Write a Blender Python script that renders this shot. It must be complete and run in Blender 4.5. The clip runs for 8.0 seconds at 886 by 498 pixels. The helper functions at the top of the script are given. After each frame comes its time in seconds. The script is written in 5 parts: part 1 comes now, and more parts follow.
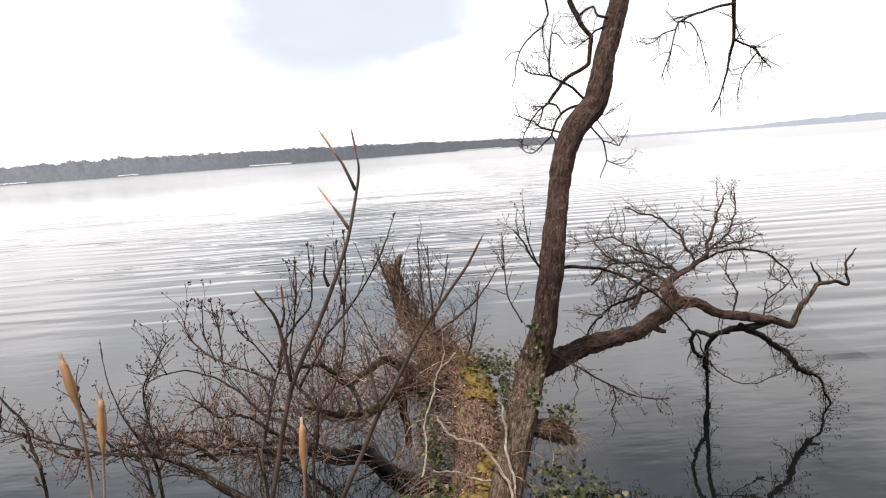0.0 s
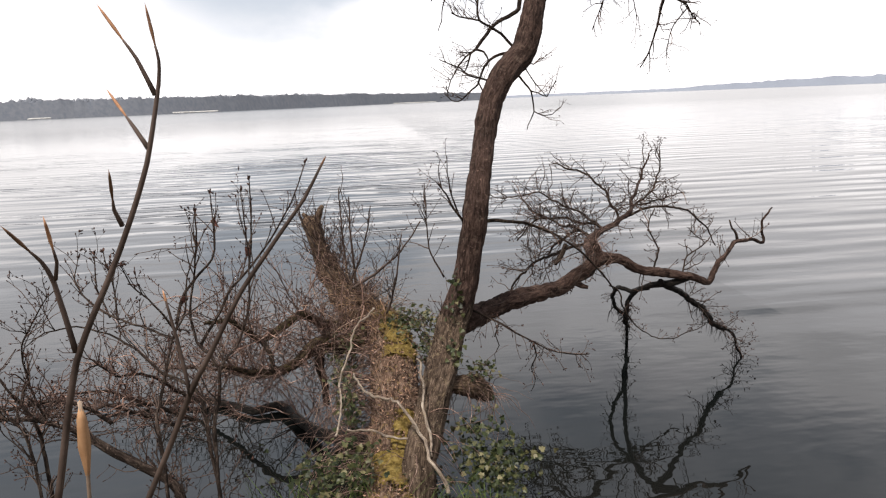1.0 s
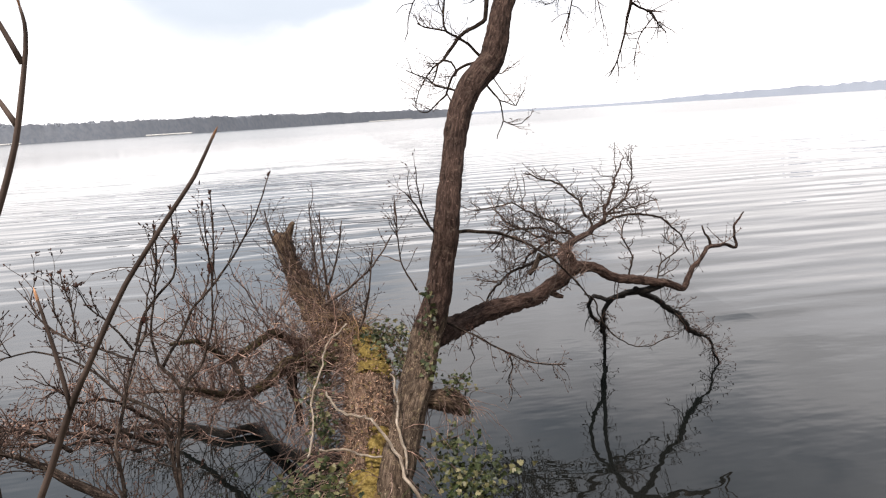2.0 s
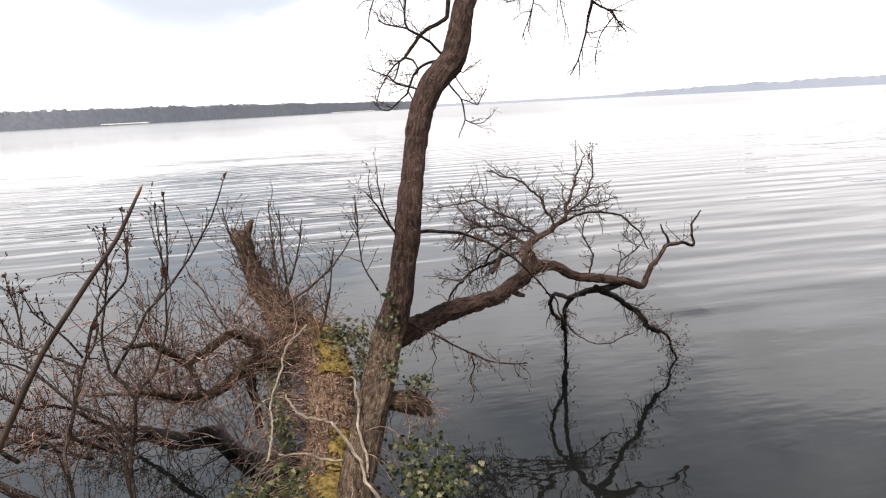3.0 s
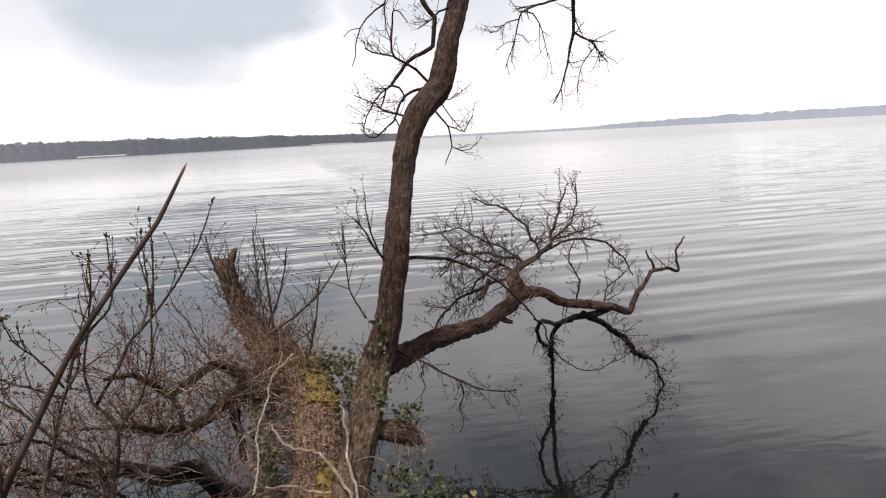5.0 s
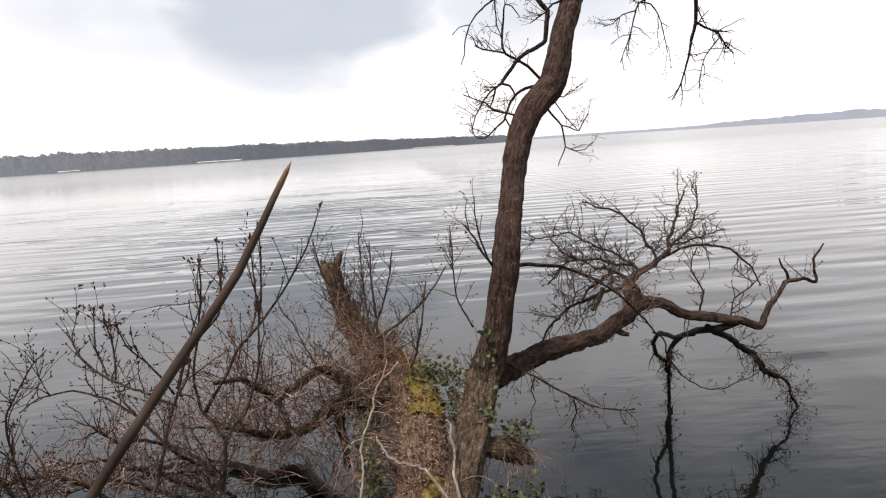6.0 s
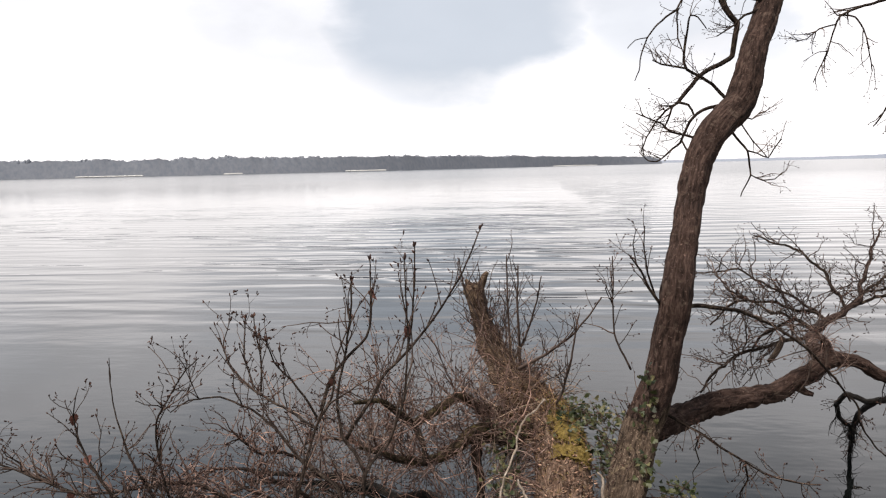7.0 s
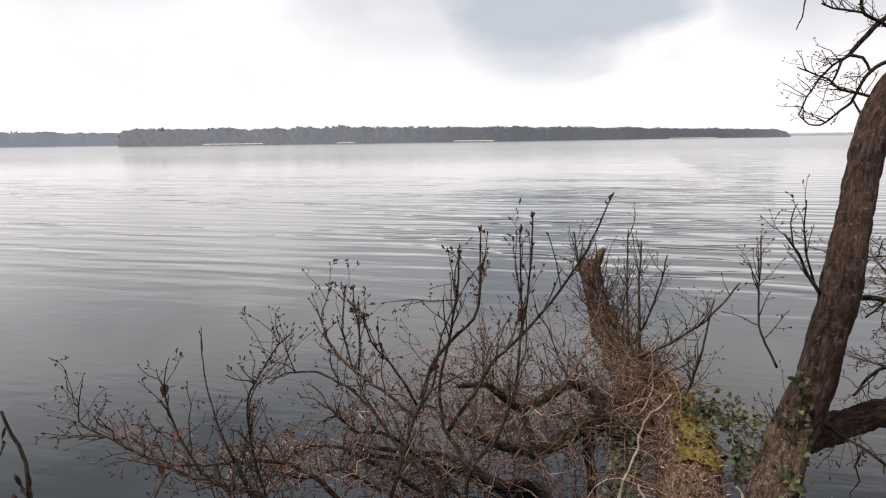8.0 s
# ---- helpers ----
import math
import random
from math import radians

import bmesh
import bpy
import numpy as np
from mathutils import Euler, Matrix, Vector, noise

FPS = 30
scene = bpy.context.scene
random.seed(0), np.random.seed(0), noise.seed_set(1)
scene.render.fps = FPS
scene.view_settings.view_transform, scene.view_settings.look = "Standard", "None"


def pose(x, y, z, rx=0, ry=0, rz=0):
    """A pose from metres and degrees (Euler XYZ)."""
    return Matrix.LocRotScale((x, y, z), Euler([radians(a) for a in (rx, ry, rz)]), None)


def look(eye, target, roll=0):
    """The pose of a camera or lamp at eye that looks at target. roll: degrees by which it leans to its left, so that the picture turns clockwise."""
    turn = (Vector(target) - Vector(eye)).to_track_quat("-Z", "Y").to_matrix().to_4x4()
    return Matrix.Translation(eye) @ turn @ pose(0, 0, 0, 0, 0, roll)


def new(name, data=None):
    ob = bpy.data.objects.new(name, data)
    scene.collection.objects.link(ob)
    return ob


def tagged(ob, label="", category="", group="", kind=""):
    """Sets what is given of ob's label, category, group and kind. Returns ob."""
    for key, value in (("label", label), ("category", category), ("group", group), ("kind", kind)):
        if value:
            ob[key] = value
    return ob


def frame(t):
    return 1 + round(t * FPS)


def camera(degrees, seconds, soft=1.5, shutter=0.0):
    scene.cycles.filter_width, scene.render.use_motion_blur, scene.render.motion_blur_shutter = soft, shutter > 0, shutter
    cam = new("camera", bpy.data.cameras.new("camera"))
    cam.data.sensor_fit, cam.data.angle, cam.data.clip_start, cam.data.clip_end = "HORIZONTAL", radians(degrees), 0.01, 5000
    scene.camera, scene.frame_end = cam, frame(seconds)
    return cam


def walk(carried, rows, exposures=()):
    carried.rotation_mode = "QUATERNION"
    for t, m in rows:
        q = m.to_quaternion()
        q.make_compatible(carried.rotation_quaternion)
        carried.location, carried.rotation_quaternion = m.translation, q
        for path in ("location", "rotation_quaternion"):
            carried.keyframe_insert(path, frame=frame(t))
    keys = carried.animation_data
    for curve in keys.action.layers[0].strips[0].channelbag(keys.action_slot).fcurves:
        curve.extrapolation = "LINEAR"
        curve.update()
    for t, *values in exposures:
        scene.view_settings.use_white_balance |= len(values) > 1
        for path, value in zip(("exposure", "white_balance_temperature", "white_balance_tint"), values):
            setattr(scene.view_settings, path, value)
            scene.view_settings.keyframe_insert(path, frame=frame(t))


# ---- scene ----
cam = camera(66.43, 8.0, 1.2)
# seconds, eye, then degrees turned to the left, up, and leaning to the left
PATH = [
    (0.0, 0.000, 0.000, 1.900, 0.00, -8.25, -4.15),
    (0.2, 0.023, 0.024, 1.901, 0.23, -7.44, -3.69),
    (0.3, 0.033, 0.037, 1.901, -0.02, -7.16, -3.06),
    (0.5, 0.049, 0.065, 1.901, -0.47, -7.51, -1.93),
    (0.7, 0.057, 0.096, 1.889, -3.40, -8.93, -0.56),
    (0.8, 0.060, 0.112, 1.878, -4.53, -10.01, -0.67),
    (1.0, 0.066, 0.138, 1.859, -5.58, -12.39, -2.32),
    (1.2, 0.076, 0.155, 1.853, -5.23, -11.26, -3.05),
    (1.3, 0.083, 0.160, 1.851, -6.10, -11.45, -3.36),
    (1.5, 0.093, 0.165, 1.838, -8.23, -11.83, -3.74),
    (1.7, 0.099, 0.168, 1.817, -7.33, -11.09, -3.39),
    (2.8, 0.121, 0.225, 1.863, -8.76, -11.64, -4.09),
    (3.0, 0.123, 0.206, 1.859, -10.56, -11.92, -2.92),
    (3.2, 0.127, 0.195, 1.863, -11.94, -10.95, -2.55),
    (3.3, 0.129, 0.194, 1.868, -11.88, -10.94, -2.69),
    (3.5, 0.131, 0.191, 1.875, -12.25, -10.52, -3.69),
    (3.7, 0.131, 0.184, 1.877, -13.06, -10.63, -2.73),
    (3.8, 0.130, 0.180, 1.878, -13.62, -10.10, -2.40),
    (4.0, 0.130, 0.176, 1.882, -14.43, -9.89, -2.08),
    (4.2, 0.130, 0.183, 1.894, -14.77, -10.07, -2.18),
    (5.3, 0.074, 0.256, 1.814, -8.71, -9.22, -4.16),
    (5.5, 0.085, 0.281, 1.812, -4.27, -9.65, -4.37),
    (5.7, 0.080, 0.322, 1.815, -3.93, -9.03, -4.64),
    (5.8, 0.074, 0.348, 1.819, -4.51, -8.62, -4.21),
    (6.0, 0.061, 0.407, 1.829, -3.95, -8.72, -3.76),
    (6.2, 0.047, 0.471, 1.839, -4.63, -9.53, -2.30),
    (6.3, 0.039, 0.501, 1.843, -4.66, -9.55, -2.34),
    (6.5, 0.020, 0.550, 1.846, -2.23, -8.46, -2.07),
    (6.7, -0.004, 0.579, 1.846, 2.66, -7.55, -1.30),
    (6.8, -0.016, 0.591, 1.846, 3.57, -7.55, -0.85),
    (7.0, -0.036, 0.622, 1.845, 7.35, -6.88, -1.28),
    (7.2, -0.048, 0.674, 1.840, 11.48, -4.63, -1.18),
    (7.3, -0.053, 0.705, 1.835, 12.38, -4.30, -2.22),
    (7.5, -0.063, 0.767, 1.826, 15.51, -6.54, -1.34),
    (7.6, -0.071, 0.794, 1.822, 16.93, -7.03, -2.16),
    (7.8, -0.091, 0.840, 1.816, 17.90, -8.67, -1.19),
    (8.0, -0.114, 0.881, 1.811, 16.37, -9.15, -0.73),
]

EXPOSURES = [(0.0, 0.29, 6600, 14), (0.6, 0.08, 6600, 14), (1.0, 0.05, 6600, 14), (1.5, 0.30, 6600, 14), (3.0, 0.29, 6600, 14), (4.0, 0.17, 6600, 14), (5.5, -0.13, 6600, 14), (6.5, 0.05, 6600, 14), (7.2, -0.05, 6600, 14), (7.6, -0.25, 6600, 14), (8.0, -0.21, 6600, 14)]
walk(cam, [(t, pose(x, y, z, 90 + up, 0, turn) @ pose(0, 0, 0, 0, 0, lean)) for t, x, y, z, turn, up, lean in PATH], EXPOSURES)

# ---- light: an overcast spring day, brightest low over the lake ----
world = bpy.data.worlds.new("sky")
scene.world = world
world.use_nodes = True
wt = world.node_tree
wt.nodes.clear()


def sky_world():
    """Thin bright overcast: white over the lake, brightest to the right, with a few grey-blue clouds and a greyer vault overhead."""
    n = wt.nodes

    def join(a, b):
        wt.links.new(a, b)

    def feed(node, values):
        for i, v in enumerate(values):
            if isinstance(v, (int, float)):
                node.inputs[i].default_value = v
            else:
                join(v, node.inputs[i])

    def calc(op, *values):
        node = n.new("ShaderNodeMath")
        node.operation = op
        feed(node, values)
        return node.outputs[0]

    def ease(value, lo, hi, a=0.0, b=1.0):
        node = n.new("ShaderNodeMapRange")
        node.interpolation_type = "SMOOTHSTEP"
        feed(node, (value, lo, hi, a, b))
        return node.outputs[0]

    def puffs(scale, stretch, detail=5):
        mp, tex = n.new("ShaderNodeMapping"), n.new("ShaderNodeTexNoise")
        mp.inputs["Scale"].default_value = (1.0, 1.0, stretch)
        join(co.outputs["Generated"], mp.inputs[0])
        join(mp.outputs[0], tex.inputs["Vector"])
        tex.inputs["Scale"].default_value, tex.inputs["Detail"].default_value = scale, detail
        return calc("SUBTRACT", tex.outputs[0], 0.5)

    def blend(fac, a, b):
        node = n.new("ShaderNodeMix")
        node.data_type = "RGBA"
        for key, v in (("Factor", fac), ("A", a), ("B", b)):
            if isinstance(v, tuple):
                node.inputs[key].default_value = (*v, 1)
            elif isinstance(v, float):
                node.inputs[key].default_value = v
            else:
                join(v, node.inputs[key])
        return node.outputs["Result"]

    def scaled(colour, k):
        node = n.new("ShaderNodeVectorMath")
        node.operation = "SCALE"
        join(colour, node.inputs[0])
        if isinstance(k, float):
            node.inputs[3].default_value = k
        else:
            join(k, node.inputs[3])
        return node.outputs[0]

    co = n.new("ShaderNodeTexCoord")
    sep = n.new("ShaderNodeSeparateXYZ")
    join(co.outputs["Generated"], sep.inputs[0])
    west = calc("MULTIPLY", calc("ARCTAN2", calc("MULTIPLY", sep.outputs[0], -1.0), sep.outputs[1]), 57.296)
    high = calc("MULTIPLY", calc("ARCSINE", sep.outputs[2]), 57.296)
    rag, soft = puffs(6.0, 2.2, 8), puffs(2.2, 2.0)
    west = calc("ADD", west, calc("ADD", calc("MULTIPLY", soft, 12.0), calc("MULTIPLY", rag, 10.0)))
    top = calc("ADD", high, calc("ADD", calc("MULTIPLY", rag, 9.0), calc("MULTIPLY", soft, 4.0)))

    def cloud(mid, half, floor, density, edge=5.0):
        """Bearing to the left, half its breadth, height of its base, all in degrees."""
        off = calc("DIVIDE", calc("SUBTRACT", west, mid), half)
        lift = calc("SUBTRACT", top, calc("MULTIPLY", calc("MULTIPLY", off, off), 2.0))
        side = ease(calc("ABSOLUTE", calc("SUBTRACT", west, mid)), half, half + edge, density, 0.0)
        return calc("MULTIPLY", calc("MULTIPLY", side, ease(lift, floor - 1.0, floor + 5.0)), ease(high, 13.0, 18.5, 1.0, 0.0))

    grey = calc("MAXIMUM", cloud(6.5, 7.5, 2.9, 0.88, 8.0), cloud(16.0, 10.0, 4.4, 0.45, 8.0))
    grey = calc("MAXIMUM", grey, cloud(-12.0, 6.0, 4.4, 0.62, 7.0))
    grey = calc("MAXIMUM", grey, cloud(43.0, 9.0, 7.5, 0.4, 8.0))
    over = calc("ADD", top, ease(west, 12.0, 36.0, 0.0, 4.0))
    vault = calc("MULTIPLY", ease(over, VAULT[0], VAULT[1]), ease(rag, -0.25, 0.2, 0.75, 1.0))
    grey = calc("MAXIMUM", grey, calc("MAXIMUM", vault, ease(top, 8.5, 14.0, 0.0, 0.26)))
    # brightness of the thin cloud round the compass
    glow = calc("MULTIPLY", calc("ADD", ease(west, 30.0, -25.0, *GLOW), calc("MULTIPLY", rag, 1.0)), ease(calc("ABSOLUTE", west), 70.0, 120.0, 1.0, BACK))
    # unseen vault, dimmed most on the right to darken the near water there
    dull = calc("MULTIPLY", ease(west, 14.0, -22.0, 0.98, 0.58), ease(west, 20.0, 42.0, 1.0, 0.86))
    white = n.new("ShaderNodeRGB")
    white.outputs[0].default_value = (1.0, 0.995, 0.99, 1)
    slate = n.new("ShaderNodeRGB")
    slate.outputs[0].default_value = (0.575, 0.66, 0.745, 1)
    tone = blend(grey, scaled(white.outputs[0], glow), scaled(slate.outputs[0], blend(ease(high, 14.0, 22.0), (1.0, 1.0, 1.0), dull)))
    air = n.new("ShaderNodeTexSky")
    air.sky_type, air.sun_disc = "NISHITA", False
    air.sun_elevation, air.sun_rotation = radians(66), radians(-140)
    bg, out = n.new("ShaderNodeBackground"), n.new("ShaderNodeOutputWorld")
    join(blend(0.93, scaled(air.outputs[0], 0.1), tone), bg.inputs["Color"])
    join(bg.outputs[0], out.inputs[0])


GLOW, BACK, VAULT = (1.32, 1.34), 0.75, (16.5, 28.0)
sky_world()
sun = new("sun", bpy.data.lights.new("sun", "SUN"))
sun.data.energy, sun.data.angle, sun.data.color = 4.8, radians(10), (1.0, 0.95, 0.87)
sun.matrix_world = look((0, 0, 0), (math.sin(radians(140)) * 0.41, -math.cos(radians(140)) * 0.41, -0.91))


# ---- materials ----
class Mat:
    """A small builder round one Principled material."""

    def __init__(self, name, rough=0.8, spec=0.3):
        self.m = bpy.data.materials.new(name)
        self.m.use_nodes = True
        self.t = self.m.node_tree
        self.b = self.t.nodes["Principled BSDF"]
        self.b.inputs["Roughness"].default_value = rough
        self.b.inputs["Specular IOR Level"].default_value = spec

    def node(self, kind, **values):
        n = self.t.nodes.new(kind)
        for key, v in values.items():
            n.inputs[key.replace("_", " ")].default_value = v
        return n

    def to(self, a, b):
        self.t.links.new(a, b)

    def coord(self, grain=False, scale=(1, 1, 1)):
        if grain:
            c = self.node("ShaderNodeAttribute")
            c.attribute_name = "grain"
            src = c.outputs["Vector"]
        else:
            src = self.node("ShaderNodeNewGeometry").outputs["Position"]
        mp = self.node("ShaderNodeMapping", Scale=scale)
        self.to(src, mp.inputs[0])
        return mp.outputs[0]

    def noise(self, vec, scale, detail=4, rough=0.6):
        n = self.node("ShaderNodeTexNoise", Scale=scale, Detail=detail, Roughness=rough)
        self.to(vec, n.inputs["Vector"])
        return n.outputs[0]

    def ramp(self, fac, stops):
        n = self.node("ShaderNodeValToRGB")
        el = n.color_ramp.elements
        while len(el) < len(stops):
            el.new(0.5)
        for e, (p, c) in zip(el, stops):
            e.position, e.color = p, (*c, 1)
        self.to(fac, n.inputs[0])
        return n.outputs[0]

    def mix(self, fac, a, b, how="MIX"):
        n = self.node("ShaderNodeMix")
        n.data_type, n.blend_type = "RGBA", how
        for v, key in ((fac, "Factor"), (a, "A"), (b, "B")):
            if isinstance(v, (int, float)):
                n.inputs[key].default_value = v
            elif isinstance(v, tuple):
                n.inputs[key].default_value = (*v, 1)
            else:
                self.to(v, n.inputs[key])
        return n.outputs["Result"]

    def span(self, fac, a, b, lo=0.0, hi=1.0):
        n = self.node("ShaderNodeMapRange", From_Min=a, From_Max=b, To_Min=lo, To_Max=hi)
        self.to(fac, n.inputs["Value"])
        return n.outputs[0]

    def bump(self, fac, metres, strength=1.0):
        n = self.node("ShaderNodeBump", Strength=strength, Distance=metres)
        self.to(fac, n.inputs["Height"])
        self.to(n.outputs[0], self.b.inputs["Normal"])

    def colour(self, out):
        self.to(out, self.b.inputs["Base Color"])
        return self.m


def bark(name, dark, mid, light, lichen, rough=0.85, split=0.45):
    k = Mat(name, rough, 0.12)
    g = k.coord(True)
    ridges = k.noise(g, 75, 7, 0.7)
    broad = k.noise(k.coord(), 7, 4)
    plates = k.node("ShaderNodeTexVoronoi", Scale=90.0)
    plates.feature = "DISTANCE_TO_EDGE"
    k.to(k.coord(True, (1, 1, 1.3)), plates.inputs["Vector"])
    crack = k.span(plates.outputs["Distance"], 0.0, 0.22, split, 1.0)
    base = k.ramp(ridges, [(0.36, dark), (0.5, mid), (0.66, light)])
    base = k.mix(crack, dark, base)
    spots = k.span(k.noise(k.coord(), 26, 5, 0.7), 0.56, 0.68)
    base = k.mix(spots, base, lichen)
    fleck = k.span(k.noise(k.coord(), 110, 3, 0.6), 0.62, 0.7, 0.0, 0.8)
    base = k.mix(fleck, base, tuple(min(0.5, c * 1.9) for c in light))
    tint = k.ramp(broad, [(0.3, (0.62, 0.6, 0.58)), (0.7, (1.15, 1.1, 1.05))])
    k.bump(ridges, 0.02, 1.0)
    return k.colour(k.mix(1.0, base, tint, "MULTIPLY"))


BARK = bark("alder_bark", (0.016, 0.01, 0.0082), (0.06, 0.038, 0.0312), (0.135, 0.091, 0.076), (0.13, 0.096, 0.078), split=0.78)
BARK_DARK = bark("weathered_branch_bark", (0.0094, 0.0068, 0.0055), (0.0382, 0.0272, 0.0213), (0.1062, 0.0799, 0.0629), (0.0978, 0.0799, 0.0561))
SHRUB = bark("shrub_bark", (0.0136, 0.0099, 0.0081), (0.0465, 0.0341, 0.0279), (0.1364, 0.1054, 0.0899), (0.1240, 0.0992, 0.0775))
BARK_MOSSY = bark("mossy_limb_bark", (0.016, 0.012, 0.008), (0.06, 0.046, 0.03), (0.14, 0.108, 0.07), (0.15, 0.128, 0.05))
# older bark of the stem's foot, its brighter light mixed into the colour
BARK_FOOT = bark("old_lit_foot_bark", (0.026, 0.018, 0.013), (0.115, 0.083, 0.061), (0.26, 0.2, 0.155), (0.22, 0.175, 0.115))
BARK_LOG = bark("old_log_bark", (0.03, 0.018, 0.012), (0.15, 0.096, 0.07), (0.36, 0.26, 0.2), (0.27, 0.19, 0.085))
BARE = bark("bare_grey_wood", (0.18, 0.14, 0.11), (0.42, 0.355, 0.29), (0.62, 0.55, 0.47), (0.36, 0.29, 0.21))
ROT = bark("broken_rotten_wood", (0.035, 0.023, 0.016), (0.135, 0.092, 0.066), (0.29, 0.21, 0.15), (0.2, 0.155, 0.1))


WET = bark("wet_black_bark", (0.004, 0.0035, 0.003), (0.013, 0.011, 0.0095), (0.035, 0.029, 0.024), (0.03, 0.026, 0.02), 0.5)


def plain(name, stops, scale=30, rough=0.75, bump=0.0, spec=0.3):
    k = Mat(name, rough, spec)
    c = k.coord()
    n = k.noise(c, scale, 5, 0.65)
    base = k.ramp(n, stops)
    isl = k.node("ShaderNodeNewGeometry").outputs["Random Per Island"]
    shift = k.ramp(isl, [(0.0, (0.5, 0.5, 0.5)), (0.6, (1.0, 0.98, 0.96)), (0.82, (1.5, 1.42, 1.35)), (1.0, (2.3, 2.15, 2.0))])
    if bump:
        k.bump(n, bump)
    return k.colour(k.mix(1.0, base, shift, "MULTIPLY"))


TWIG = plain("twig_bark", [(0.3, (0.0224, 0.0161, 0.0133)), (0.7, (0.1155, 0.0840, 0.0700))], 20, spec=0.12)
TWIG_RED = plain("reddish_twig_bark", [(0.3, (0.050, 0.033, 0.027)), (0.52, (0.158, 0.104, 0.086)), (0.7, (0.366, 0.269, 0.230))], 20, spec=0.12)
TWIG_PALE = plain("pale_twig_bark", [(0.3, (0.0864, 0.0590, 0.0432)), (0.52, (0.2232, 0.1656, 0.1260)), (0.7, (0.4176, 0.3312, 0.2592))], 20, spec=0.12)
BUD = plain("bud_scales", [(0.3, (0.022, 0.013, 0.011)), (0.7, (0.075, 0.042, 0.034))], 60, spec=0.12)
BUD_TAN = plain("brown_bud_scales", [(0.3, (0.12, 0.06, 0.035)), (0.7, (0.3, 0.17, 0.1))], 60, spec=0.2)
STRAW = plain("dead_vine_straw", [(0.3, (0.075, 0.046, 0.03)), (0.52, (0.19, 0.122, 0.074)), (0.7, (0.38, 0.27, 0.17))], 9, spec=0.12)
TAN = plain("dry_tan_leaf", [(0.3, (0.24, 0.125, 0.06)), (0.7, (0.42, 0.245, 0.13))], 40)
PALE_LEAF = plain("pale_dry_leaf", [(0.3, (0.36, 0.3, 0.2)), (0.7, (0.55, 0.48, 0.36))], 40)
RUST = plain("rusty_dead_leaf", [(0.3, (0.11, 0.045, 0.035)), (0.7, (0.22, 0.1, 0.078))], 40)
LITTER = plain("bark_flakes", [(0.3, (0.07, 0.042, 0.03)), (0.55, (0.22, 0.14, 0.1)), (0.8, (0.45, 0.33, 0.26))], 25, spec=0.12)
GRASS = plain("grass_blade", [(0.3, (0.022, 0.044, 0.008)), (0.7, (0.065, 0.1, 0.02))], 15)


def leaf_material(name, joined):
    k = Mat(name, 0.5, 0.3)
    rnd = k.node("ShaderNodeNewGeometry").outputs["Random Per Island"] if joined else k.node("ShaderNodeObjectInfo").outputs["Random"]
    base = k.ramp(rnd, [(0.0, (0.012, 0.018, 0.006)), (0.45, (0.036, 0.046, 0.016)), (0.75, (0.07, 0.072, 0.028)), (0.9, (0.1, 0.088, 0.04)), (1.0, (0.19, 0.17, 0.095))])
    n = k.noise(k.coord(), 90, 3)
    return k.colour(k.mix(1.0, base, k.ramp(n, [(0.3, (0.75, 0.75, 0.7)), (0.7, (1.25, 1.25, 1.2))]), "MULTIPLY"))


IVY = leaf_material("ivy_leaf", False)
IVY_MASS = leaf_material("ivy_leaves", True)


def moss_material():
    k = Mat("yellow_green_moss", 0.95, 0.1)
    n = k.noise(k.coord(), 45, 6, 0.75)
    b = k.noise(k.coord(), 9, 3)
    base = k.ramp(n, [(0.34, (0.09, 0.06, 0.02)), (0.5, (0.25, 0.175, 0.05)), (0.68, (0.44, 0.33, 0.12))])
    base = k.mix(k.span(b, 0.56, 0.66), base, (0.16, 0.105, 0.05))
    k.bump(n, 0.03)
    return k.colour(base)


MOSS = moss_material()


